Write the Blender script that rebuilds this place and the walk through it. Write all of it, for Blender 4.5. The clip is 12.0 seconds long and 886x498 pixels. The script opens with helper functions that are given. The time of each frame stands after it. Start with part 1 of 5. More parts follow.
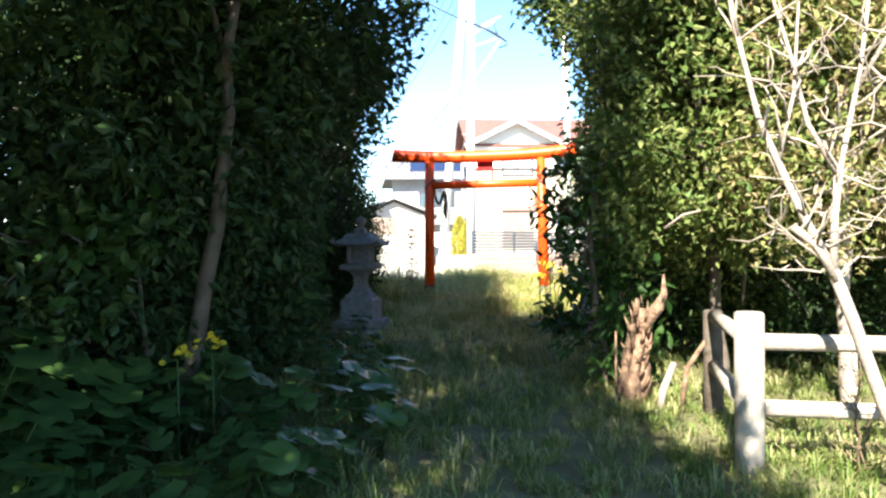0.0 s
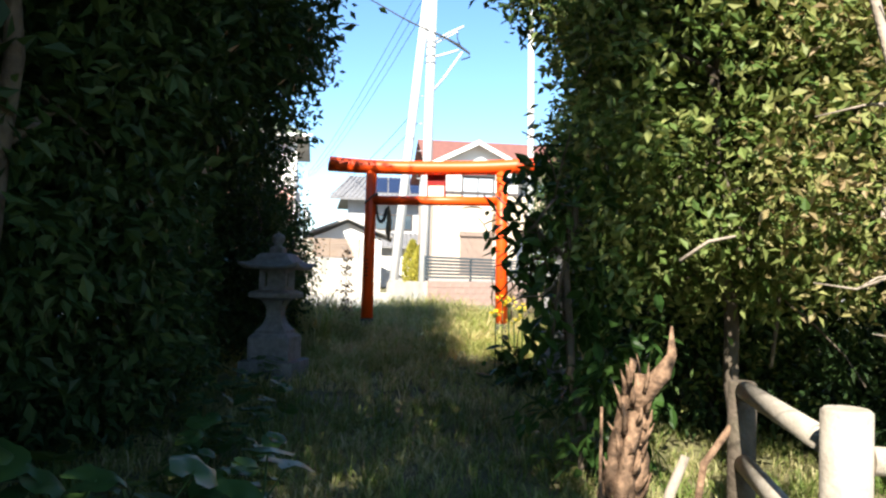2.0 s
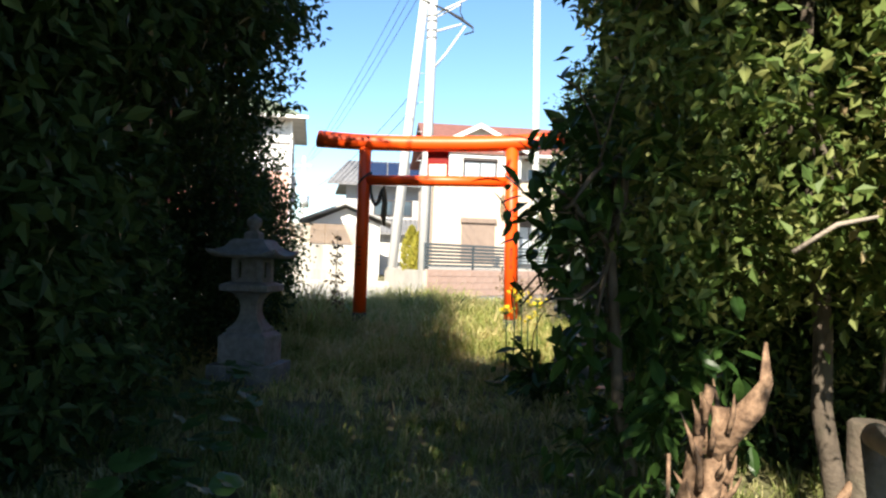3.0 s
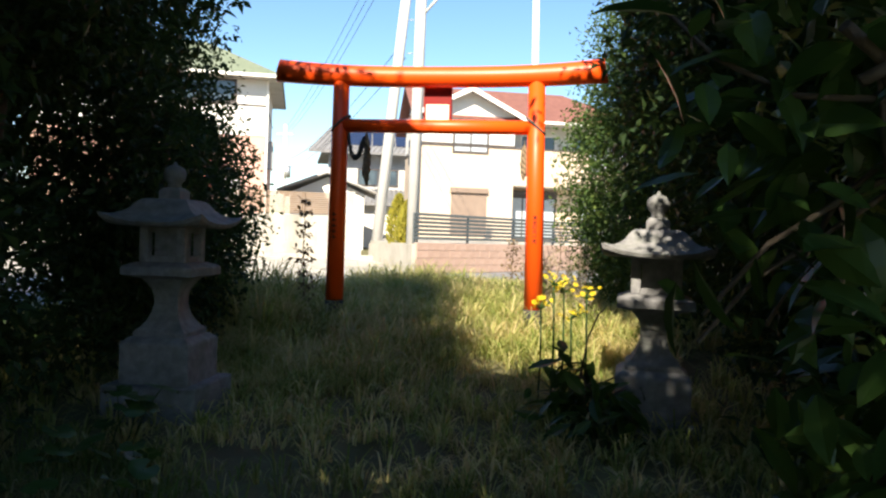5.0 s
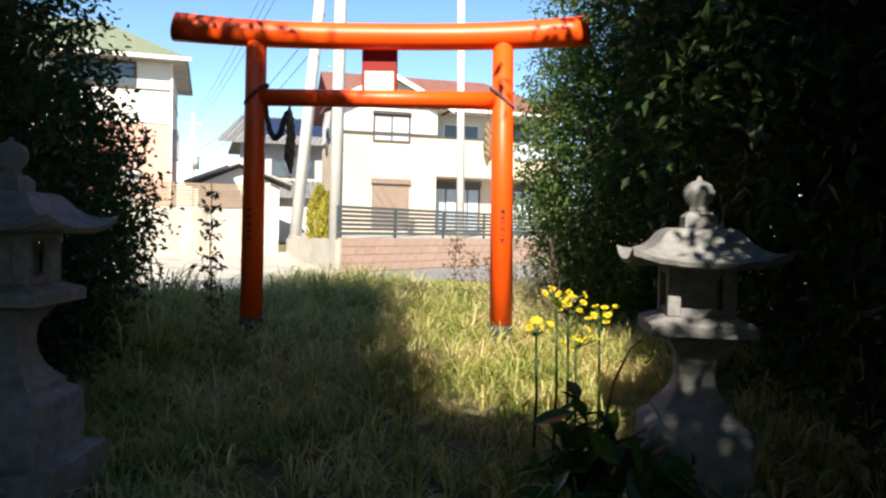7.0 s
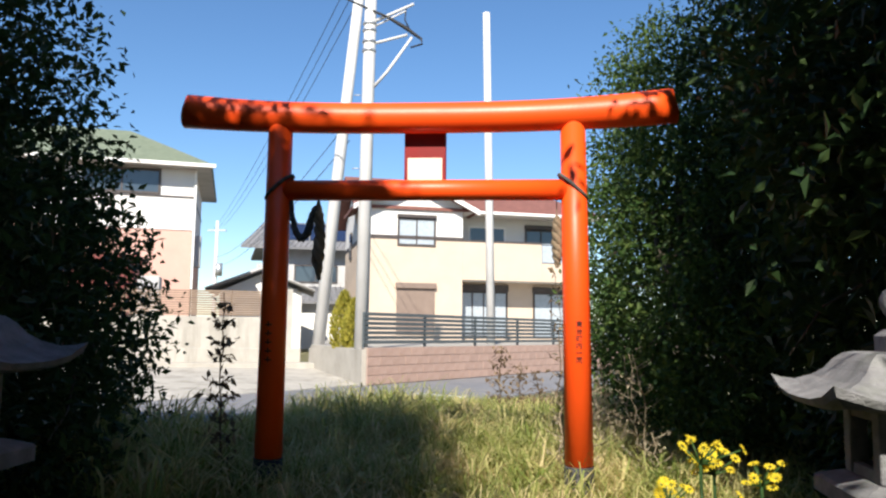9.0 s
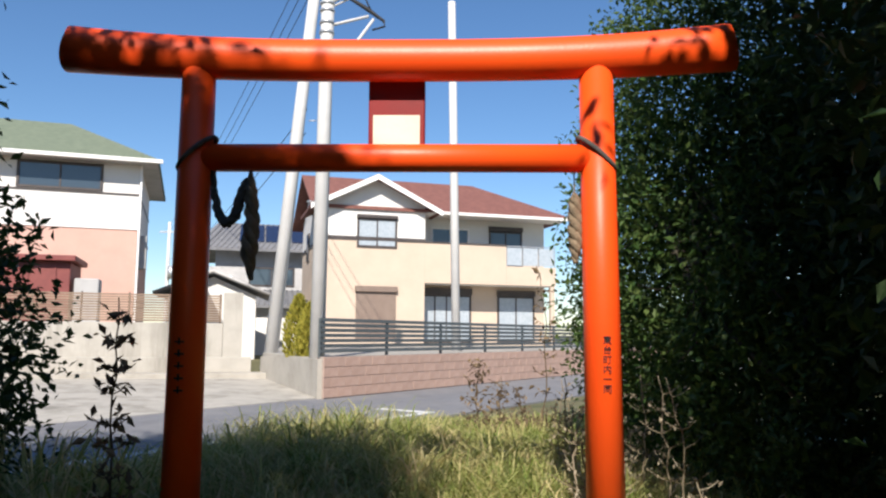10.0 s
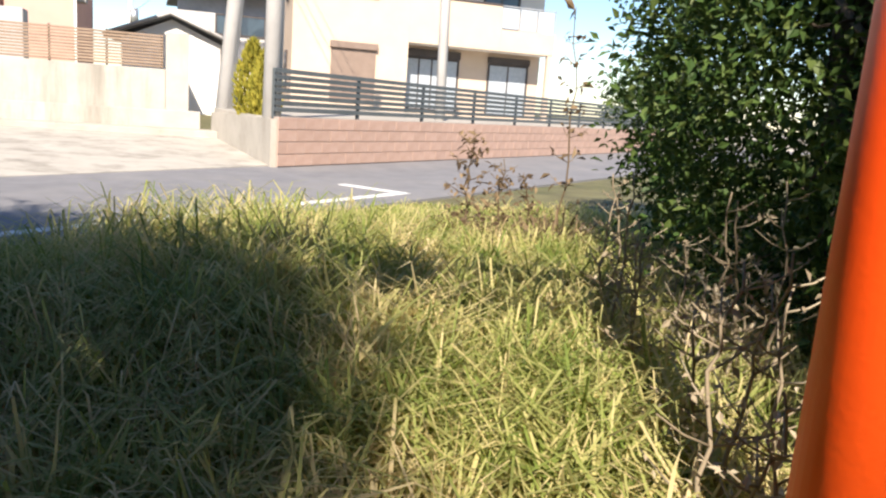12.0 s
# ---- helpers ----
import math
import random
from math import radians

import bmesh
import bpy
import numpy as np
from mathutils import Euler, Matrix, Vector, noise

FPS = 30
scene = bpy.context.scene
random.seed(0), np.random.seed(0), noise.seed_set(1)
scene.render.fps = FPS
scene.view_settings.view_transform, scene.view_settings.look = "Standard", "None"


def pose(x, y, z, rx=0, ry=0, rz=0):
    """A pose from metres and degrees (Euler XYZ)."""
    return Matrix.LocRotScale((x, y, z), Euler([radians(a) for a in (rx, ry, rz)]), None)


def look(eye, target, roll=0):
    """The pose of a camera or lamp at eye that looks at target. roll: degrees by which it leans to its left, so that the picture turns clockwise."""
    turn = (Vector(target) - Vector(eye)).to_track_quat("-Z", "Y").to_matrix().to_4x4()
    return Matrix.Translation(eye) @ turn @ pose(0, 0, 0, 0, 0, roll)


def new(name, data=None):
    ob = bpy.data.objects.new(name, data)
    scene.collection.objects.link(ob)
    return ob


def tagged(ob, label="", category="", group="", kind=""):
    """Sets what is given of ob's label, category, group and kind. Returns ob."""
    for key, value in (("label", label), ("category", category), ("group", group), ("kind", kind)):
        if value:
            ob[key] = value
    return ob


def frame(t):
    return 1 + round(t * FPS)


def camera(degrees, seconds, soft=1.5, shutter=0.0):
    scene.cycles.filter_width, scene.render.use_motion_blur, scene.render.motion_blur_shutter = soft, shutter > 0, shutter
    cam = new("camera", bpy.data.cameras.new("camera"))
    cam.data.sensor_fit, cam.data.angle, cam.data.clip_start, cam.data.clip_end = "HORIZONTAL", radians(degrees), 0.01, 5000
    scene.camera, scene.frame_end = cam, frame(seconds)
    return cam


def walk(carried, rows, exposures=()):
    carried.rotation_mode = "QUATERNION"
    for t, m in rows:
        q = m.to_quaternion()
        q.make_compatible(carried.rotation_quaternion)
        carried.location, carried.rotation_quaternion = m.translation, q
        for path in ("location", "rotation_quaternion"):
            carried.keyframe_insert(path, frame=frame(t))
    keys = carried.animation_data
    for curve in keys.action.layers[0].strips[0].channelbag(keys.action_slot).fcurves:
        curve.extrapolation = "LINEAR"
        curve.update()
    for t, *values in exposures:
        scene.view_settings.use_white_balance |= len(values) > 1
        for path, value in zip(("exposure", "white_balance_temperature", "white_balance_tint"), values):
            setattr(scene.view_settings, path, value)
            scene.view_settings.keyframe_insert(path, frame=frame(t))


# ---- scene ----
cam = camera(59.9, 12.0, soft=2.3)
PATH = [
    (0, (0.588, 0.345, 1.963), (0.121, 2.29, 1.961), -0.4),
    (0.5, (0.517, 0.739, 1.983), (0.156, 2.706, 1.947), 0.4),
    (1, (0.55, 1.261, 1.986), (0.228, 3.235, 1.982), 1.4),
    (1.5, (0.464, 1.775, 2.01), (0.118, 3.745, 2.044), 1.6),
    (2, (0.381, 2.304, 2.001), (0.017, 4.27, 2.065), 1.6),
    (2.5, (0.259, 2.771, 2.023), (-0.115, 4.736, 2.07), 1.7),
    (2.7, (0.211, 3.059, 2.035), (-0.158, 5.024, 2.073), 1.7),
    (4.3, (-0.283, 4.956, 1.999), (-0.633, 6.925, 2.005), 2.3),
    (4.5, (-0.348, 5.143, 2.029), (-0.708, 7.11, 2.008), 2.4),
    (5, (-0.44, 5.751, 2.015), (-0.762, 7.724, 1.975), 2.0),
    (5.5, (-0.545, 6.221, 2.026), (-0.887, 8.191, 1.976), 1.9),
    (6, (-0.56, 6.541, 2.023), (-0.874, 8.516, 1.999), 1.2),
    (6.5, (-0.675, 6.847, 2.026), (-0.879, 8.836, 1.973), 1.5),
    (6.7, (-0.773, 6.973, 2.046), (-0.92, 8.967, 1.989), 1.2),
    (8.3, (-1.136, 7.675, 2.093), (-1.195, 9.674, 2.122), 1.5),
    (8.5, (-1.168, 7.785, 2.129), (-1.262, 9.781, 2.212), 0.9),
    (9, (-1.201, 8.17, 2.141), (-1.365, 10.152, 2.352), 0.7),
    (9.5, (-1.332, 8.848, 2.169), (-1.463, 10.825, 2.443), 0.3),
    (10, (-1.392, 9.443, 2.208), (-1.451, 11.429, 2.429), 0.5),
    (10.5, (-1.442, 9.992, 2.209), (-1.482, 11.991, 2.281), 0.6),
    (10.6, (-1.445, 10.103, 2.2), (-1.485, 12.102, 2.231), 0.7),
    (11, (-1.436, 10.64, 2.184), (-1.477, 12.635, 2.059), 0.5),
    (11.5, (-1.464, 11.305, 2.184), (-1.521, 13.282, 1.891), 2.2),
    (12, (-1.451, 11.868, 2.13), (-1.438, 13.834, 1.763), 4.2),
]
EXPOSURES = [(0, 2.38, 6700, 9), (1.5, 1.86, 6800, 10), (2.5, 1.55, 6950, 9), (4.5, 1.42, 7500, 9), (6.0, 1.32, 7500, 10), (7.0, 1.25, 7350, 10), (8.5, 1.12, 6950, 11), (9, 0.82, 6650, 11), (9.5, 0.65, 6500, 12), (10.5, 0.52, 6750, 13), (11.2, 0.7, 7050, 14), (12, 1.1, 7150, 15)]
walk(cam, [(t, look(eye, target, roll)) for t, eye, target, roll in PATH], EXPOSURES)

# ---- world and sun ----
SUN_FROM = Vector((-0.06, -1.0, 0.82)).normalized()
world = bpy.data.worlds.new("world")
scene.world = world
world.use_nodes = True
wn = world.node_tree
sky = wn.nodes.new("ShaderNodeTexSky")
sky.sky_type, sky.sun_disc = "NISHITA", False
sky.sun_elevation = math.asin(SUN_FROM.z)
sky.sun_rotation = math.atan2(SUN_FROM.x, SUN_FROM.y)
sky.air_density, sky.dust_density, sky.ozone_density = 1.0, 0.1, 4.5
deeper = wn.nodes.new("ShaderNodeHueSaturation")
deeper.inputs["Saturation"].default_value = 1.12
wn.links.new(sky.outputs[0], deeper.inputs["Color"])
wn.links.new(deeper.outputs[0], wn.nodes["Background"].inputs[0])
wn.nodes["Background"].inputs[1].default_value = 0.094
sun_data = bpy.data.lights.new("sun", "SUN")
sun_data.energy, sun_data.angle, sun_data.color = 5.0, radians(0.53), (1.0, 0.95, 0.86)
sun = new("sun", sun_data)
sun.matrix_world = look(SUN_FROM * 60, (0, 0, 0))


# ---- materials ----
def node(nt, kind, **values):
    n = nt.nodes.new(kind)
    for k, v in values.items():
        n.inputs[k].default_value = v
    return n


def surface(name, c1, c2, scale=6.0, rough=0.7, metal=0.0, bump=0.3, fine=80.0, dirt=None, dirt_scale=1.5, dirt_amount=0.35, dirt_from=(0.48, 0.72), pieces=0.0, spec=0.4, streak=False):
    """Two colours mixed at a coarse scale, fine grain as relief, and stains of a third colour."""
    m = bpy.data.materials.new(name)
    m.use_nodes = True
    nt = m.node_tree
    bs = nt.nodes["Principled BSDF"]
    bs.inputs["Metallic"].default_value = metal
    bs.inputs["Specular IOR Level"].default_value = spec
    tc = nt.nodes.new("ShaderNodeTexCoord")
    n1 = node(nt, "ShaderNodeTexNoise", Scale=scale, Detail=6.0, Roughness=0.6)
    nt.links.new(tc.outputs["Object"], n1.inputs["Vector"])
    mix = nt.nodes.new("ShaderNodeMix")
    mix.data_type = "RGBA"
    mix.inputs["A"].default_value, mix.inputs["B"].default_value = (*c1, 1), (*c2, 1)
    ramp = nt.nodes.new("ShaderNodeMapRange")
    ramp.inputs["From Min"].default_value, ramp.inputs["From Max"].default_value = 0.35, 0.65
    nt.links.new(n1.outputs[0], ramp.inputs["Value"])
    nt.links.new(ramp.outputs[0], mix.inputs["Factor"])
    colour = mix.outputs["Result"]
    if dirt:
        n2 = node(nt, "ShaderNodeTexNoise", Scale=dirt_scale, Detail=8.0, Roughness=0.7)
        if streak:
            mp = nt.nodes.new("ShaderNodeMapping")
            mp.inputs["Scale"].default_value = (1, 1, 0.12)
            nt.links.new(tc.outputs["Object"], mp.inputs["Vector"])
            nt.links.new(mp.outputs[0], n2.inputs["Vector"])
        else:
            nt.links.new(tc.outputs["Object"], n2.inputs["Vector"])
        r2 = nt.nodes.new("ShaderNodeMapRange")
        r2.inputs["From Min"].default_value, r2.inputs["From Max"].default_value = dirt_from
        r2.inputs["To Max"].default_value = dirt_amount * 2
        nt.links.new(n2.outputs[0], r2.inputs["Value"])
        mx = nt.nodes.new("ShaderNodeMix")
        mx.data_type = "RGBA"
        mx.inputs["B"].default_value = (*dirt, 1)
        nt.links.new(r2.outputs[0], mx.inputs["Factor"])
        nt.links.new(colour, mx.inputs["A"])
        colour = mx.outputs["Result"]
    if pieces:
        info = nt.nodes.new("ShaderNodeObjectInfo")
        hs = nt.nodes.new("ShaderNodeHueSaturation")
        mr = nt.nodes.new("ShaderNodeMapRange")
        mr.inputs["To Min"].default_value, mr.inputs["To Max"].default_value = 1 - pieces, 1 + pieces
        nt.links.new(info.outputs["Random"], mr.inputs["Value"])
        nt.links.new(mr.outputs[0], hs.inputs["Value"])
        nt.links.new(colour, hs.inputs["Color"])
        colour = hs.outputs[0]
    nt.links.new(colour, bs.inputs["Base Color"])
    n3 = node(nt, "ShaderNodeTexNoise", Scale=fine, Detail=5.0)
    nt.links.new(tc.outputs["Object"], n3.inputs["Vector"])
    rr = nt.nodes.new("ShaderNodeMapRange")
    rr.inputs["To Min"].default_value, rr.inputs["To Max"].default_value = max(rough - 0.12, 0.02), min(rough + 0.12, 1)
    nt.links.new(n1.outputs[0], rr.inputs["Value"])
    nt.links.new(rr.outputs[0], bs.inputs["Roughness"])
    bp = node(nt, "ShaderNodeBump", Strength=bump, Distance=0.01)
    nt.links.new(n3.outputs[0], bp.inputs["Height"])
    nt.links.new(bp.outputs[0], bs.inputs["Normal"])
    return m


def foliage(name, colours, rough=0.5, translucent=0.3, spec=0.22, patch=0.0):
    """Leaves: each island takes its own tone from the given colours."""
    m = bpy.data.materials.new(name)
    m.use_nodes = True
    nt = m.node_tree
    bs = nt.nodes["Principled BSDF"]
    geo = nt.nodes.new("ShaderNodeNewGeometry")
    ramp = nt.nodes.new("ShaderNodeValToRGB")
    while len(ramp.color_ramp.elements) < len(colours):
        ramp.color_ramp.elements.new(0.5)
    for i, c in enumerate(colours):
        ramp.color_ramp.elements[i].position = i / max(len(colours) - 1, 1)
        ramp.color_ramp.elements[i].color = (*c, 1)
    if patch:
        # neighbouring blades share a tone: green clumps beside straw-coloured ones
        tc = nt.nodes.new("ShaderNodeTexCoord")
        nz = node(nt, "ShaderNodeTexNoise", Scale=2.2, Detail=3.0)
        nt.links.new(tc.outputs["Object"], nz.inputs["Vector"])
        sp = nt.nodes.new("ShaderNodeMapRange")
        sp.inputs["From Min"].default_value, sp.inputs["From Max"].default_value = 0.36, 0.64
        nt.links.new(nz.outputs[0], sp.inputs["Value"])
        mx = nt.nodes.new("ShaderNodeMix")
        mx.inputs["Factor"].default_value = patch
        nt.links.new(geo.outputs["Random Per Island"], mx.inputs["A"])
        nt.links.new(sp.outputs[0], mx.inputs["B"])
        nt.links.new(mx.outputs["Result"], ramp.inputs[0])
    else:
        nt.links.new(geo.outputs["Random Per Island"], ramp.inputs[0])
    bs.inputs["Roughness"].default_value = rough
    bs.inputs["Specular IOR Level"].default_value = spec
    nt.links.new(ramp.outputs[0], bs.inputs["Base Color"])
    tr = nt.nodes.new("ShaderNodeBsdfTranslucent")
    hs = node(nt, "ShaderNodeHueSaturation", Hue=0.48, Saturation=1.1, Value=1.3)
    nt.links.new(ramp.outputs[0], hs.inputs["Color"])
    nt.links.new(hs.outputs[0], tr.inputs["Color"])
    ms = nt.nodes.new("ShaderNodeMixShader")
    ms.inputs[0].default_value = translucent
    nt.links.new(bs.outputs[0], ms.inputs[1])
    nt.links.new(tr.outputs[0], ms.inputs[2])
    nt.links.new(ms.outputs[0], nt.nodes["Material Output"].inputs[0])
    return m


def glass(name, tint, rough=0.03):
    m = bpy.data.materials.new(name)
    m.use_nodes = True
    bs = m.node_tree.nodes["Principled BSDF"]
    bs.inputs["Base Color"].default_value = (*tint, 1)
    bs.inputs["Roughness"].default_value = rough
    bs.inputs["Specular IOR Level"].default_value = 0.8
    return m


M = {
    "soil": surface("soil", (0.10, 0.09, 0.045), (0.16, 0.15, 0.07), 2.0, 0.95, bump=0.6, fine=30, dirt=(0.05, 0.07, 0.02)),
    "asphalt": surface("asphalt", (0.17, 0.17, 0.18), (0.21, 0.21, 0.22), 3.0, 0.9, bump=0.5, fine=220, dirt=(0.26, 0.25, 0.24), dirt_scale=0.6),
    "line": surface("line", (0.75, 0.75, 0.73), (0.62, 0.62, 0.60), 9.0, 0.8, dirt=(0.3, 0.3, 0.3), dirt_scale=6),
    "concrete": surface("concrete", (0.36, 0.335, 0.29), (0.42, 0.39, 0.345), 2.5, 0.9, bump=0.4, fine=90, dirt=(0.24, 0.22, 0.18), dirt_scale=0.9, dirt_amount=0.4),
    "concrete_pale": surface("concrete_pale", (0.38, 0.355, 0.31), (0.45, 0.42, 0.37), 2.5, 0.9, bump=0.3, fine=90, dirt=(0.20, 0.185, 0.155), dirt_scale=1.4, dirt_amount=0.5, streak=True),
    "pole": surface("pole", (0.55, 0.54, 0.52), (0.62, 0.61, 0.59), 3.0, 0.85, bump=0.2, fine=120, dirt=(0.42, 0.41, 0.39)),
    "steel": surface("steel", (0.45, 0.46, 0.48), (0.55, 0.56, 0.57), 5.0, 0.45, metal=0.7, bump=0.1),
    "black": surface("black", (0.012, 0.012, 0.013), (0.02, 0.02, 0.02), 5.0, 0.6, bump=0.1),
    "brick": surface("brick", (0.42, 0.275, 0.215), (0.49, 0.335, 0.27), 4.0, 0.9, bump=0.5, fine=70, dirt=(0.36, 0.28, 0.235), dirt_scale=2, pieces=0.05),
    "mortar": surface("mortar", (0.30, 0.24, 0.20), (0.36, 0.30, 0.26), 8.0, 0.95),
    "vermilion": surface("vermilion", (0.95, 0.098, 0.010), (0.90, 0.080, 0.009), 1.2, 0.42, bump=0.06, fine=60, dirt=(0.10, 0.02, 0.012), dirt_scale=4.5, dirt_amount=0.2, dirt_from=(0.79, 0.83)),
    "plaque": surface("plaque", (0.70, 0.62, 0.50), (0.78, 0.70, 0.58), 4.0, 0.6, bump=0.1),
    "plaque_red": surface("plaque_red", (0.24, 0.008, 0.008), (0.19, 0.008, 0.008), 3.0, 0.45, bump=0.05),
    "collar": surface("collar", (0.02, 0.02, 0.022), (0.05, 0.05, 0.05), 9.0, 0.7, dirt=(0.07, 0.06, 0.05), dirt_scale=7),
    "stone": surface("stone", (0.15, 0.15, 0.158), (0.25, 0.25, 0.255), 14.0, 0.9, bump=0.6, fine=130, dirt=(0.11, 0.13, 0.09), dirt_scale=3.0, dirt_amount=0.45),
    "straw": surface("straw", (0.17, 0.125, 0.08), (0.27, 0.21, 0.14), 20.0, 0.95, bump=0.8, fine=160, dirt=(0.12, 0.10, 0.08), dirt_scale=9),
    "rope_dark": surface("rope_dark", (0.06, 0.055, 0.05), (0.12, 0.11, 0.10), 25.0, 0.9, bump=0.6),
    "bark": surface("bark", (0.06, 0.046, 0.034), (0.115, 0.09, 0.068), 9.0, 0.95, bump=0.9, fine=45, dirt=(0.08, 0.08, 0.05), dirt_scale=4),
    "bark_pale": surface("bark_pale", (0.25, 0.205, 0.165), (0.36, 0.305, 0.25), 11.0, 0.9, bump=0.6, fine=60, dirt=(0.17, 0.14, 0.11), dirt_scale=5),
    "stump": surface("stump", (0.13, 0.075, 0.045), (0.30, 0.19, 0.12), 22.0, 0.95, bump=1.0, fine=40, dirt=(0.05, 0.03, 0.02), dirt_scale=14, dirt_amount=0.5),
    # log blotches: dirt, with mottled leaf shadow put into the same colour
    "fence_log": surface("fence_log", (0.336, 0.296, 0.245), (0.416, 0.37, 0.314), 7.0, 0.85, bump=0.5, fine=60, dirt=(0.24, 0.205, 0.165), dirt_scale=5.0, dirt_amount=0.45),
    "alu_dark": surface("alu_dark", (0.085, 0.10, 0.105), (0.11, 0.125, 0.13), 4.0, 0.5, metal=0.2, bump=0.05, pieces=0.08),
    "slat": surface("slat", (0.235, 0.165, 0.115), (0.29, 0.21, 0.15), 6.0, 0.7, bump=0.2, pieces=0.12),
    "wall_cream": surface("wall_cream", (0.54, 0.43, 0.335), (0.58, 0.465, 0.365), 1.2, 0.9, bump=0.4, fine=50, dirt=(0.47, 0.375, 0.29), dirt_scale=0.7, dirt_amount=0.2),
    "wall_white": surface("wall_white", (0.68, 0.66, 0.63), (0.72, 0.70, 0.67), 1.2, 0.9, bump=0.4, fine=50, dirt=(0.70, 0.68, 0.64), dirt_scale=0.7, dirt_amount=0.2),
    "wall_pink": surface("wall_pink", (0.58, 0.35, 0.285), (0.62, 0.385, 0.315), 1.2, 0.9, bump=0.4, fine=50, dirt=(0.58, 0.33, 0.25), dirt_scale=0.8, dirt_amount=0.2),
    "wall_grey": surface("wall_grey", (0.42, 0.41, 0.40), (0.50, 0.49, 0.48), 1.2, 0.9, bump=0.3, dirt=(0.33, 0.32, 0.31)),
    "trim_white": surface("trim_white", (0.80, 0.78, 0.75), (0.84, 0.82, 0.79), 3.0, 0.6, bump=0.05),
    "trim_dark": surface("trim_dark", (0.055, 0.045, 0.042), (0.075, 0.062, 0.058), 3.0, 0.5, bump=0.05),
    "shutter": surface("shutter", (0.20, 0.145, 0.115), (0.23, 0.17, 0.135), 3.0, 0.55, bump=0.05, pieces=0.05),
    "roof_brown": surface("roof_brown", (0.15, 0.062, 0.05), (0.20, 0.085, 0.068), 4.0, 0.85, bump=0.4, fine=40, pieces=0.1),
    "roof_green": surface("roof_green", (0.13, 0.16, 0.11), (0.17, 0.20, 0.14), 4.0, 0.85, bump=0.4, fine=40, pieces=0.1),
    "roof_grey": surface("roof_grey", (0.13, 0.13, 0.137), (0.19, 0.19, 0.197), 4.0, 0.7, bump=0.4, fine=40, pieces=0.1),
    "solar": surface("solar", (0.015, 0.022, 0.05), (0.02, 0.03, 0.07), 4.0, 0.2, bump=0.02, spec=0.7),
    "shed": surface("shed", (0.20, 0.05, 0.045), (0.25, 0.07, 0.06), 2.0, 0.6, bump=0.1, dirt=(0.16, 0.05, 0.045)),
    "glass": glass("glass", (0.05, 0.07, 0.09)),
    "curtain": surface("curtain", (0.33, 0.38, 0.42), (0.42, 0.46, 0.50), 9.0, 0.35, bump=0.1, spec=0.7),
    "leaf_dark": foliage("leaf_dark", [(0.018, 0.040, 0.014), (0.026, 0.055, 0.018), (0.036, 0.070, 0.022), (0.050, 0.082, 0.026)]),
    "leaf_hedge": foliage("leaf_hedge", [(0.030, 0.065, 0.018), (0.050, 0.098, 0.026), (0.075, 0.13, 0.034), (0.11, 0.15, 0.045)]),
    "leaf_light": foliage("leaf_light", [(0.10, 0.14, 0.04), (0.17, 0.20, 0.06), (0.24, 0.25, 0.09), (0.29, 0.25, 0.11), (0.30, 0.22, 0.12)], 0.5, 0.35),
    "leaf_mid": foliage("leaf_mid", [(0.055, 0.10, 0.025), (0.10, 0.155, 0.04), (0.16, 0.20, 0.06), (0.24, 0.25, 0.09)]),
    "leaf_big": foliage("leaf_big", [(0.0245, 0.0595, 0.0154), (0.0385, 0.084, 0.021), (0.049, 0.098, 0.0245)], 0.3, 0.35),
    "leaf_round": foliage("leaf_round", [(0.025, 0.06, 0.018), (0.035, 0.08, 0.024), (0.055, 0.11, 0.028), (0.09, 0.15, 0.035)], 0.35, 0.25),
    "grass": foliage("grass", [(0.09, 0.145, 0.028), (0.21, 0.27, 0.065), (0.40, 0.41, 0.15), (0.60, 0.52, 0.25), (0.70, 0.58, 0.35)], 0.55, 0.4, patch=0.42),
    # greener than the long grass, and darkened as well for the grove's shade
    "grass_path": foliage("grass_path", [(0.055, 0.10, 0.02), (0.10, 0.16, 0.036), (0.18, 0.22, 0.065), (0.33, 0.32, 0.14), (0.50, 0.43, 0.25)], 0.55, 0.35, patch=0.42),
    "weed_dry": foliage("weed_dry", [(0.10, 0.07, 0.045), (0.17, 0.12, 0.07), (0.26, 0.19, 0.11)], 0.8, 0.15),
    "weed_straw": foliage("weed_straw", [(0.24, 0.19, 0.13), (0.36, 0.30, 0.21), (0.46, 0.40, 0.29)], 0.8, 0.2),
    "conifer": foliage("conifer", [(0.20, 0.20, 0.03), (0.28, 0.26, 0.04), (0.36, 0.31, 0.05)], 0.7, 0.2),
    "petal": foliage("petal", [(0.70, 0.55, 0.03), (0.82, 0.66, 0.05)], 0.6, 0.3),
}


# ---- mesh helpers ----
def part(name, bm, material, parent, label=""):
    me = bpy.data.meshes.new(name)
    bm.to_mesh(me)
    bm.free()
    me.materials.append(material)
    ob = new(name, me)
    ob.parent = parent
    if label:
        ob["label"] = label
    return ob


def thing(name, m, label, category, group="", kind=""):
    ob = new(name)
    ob.empty_display_size = 0.2
    ob.matrix_basis = m
    return tagged(ob, label, category, group, kind)


def solo(name, bm, material, m, label, category, group="", kind=""):
    ob = part(name, bm, material, None)
    ob.matrix_basis = m
    return tagged(ob, label, category, group, kind)


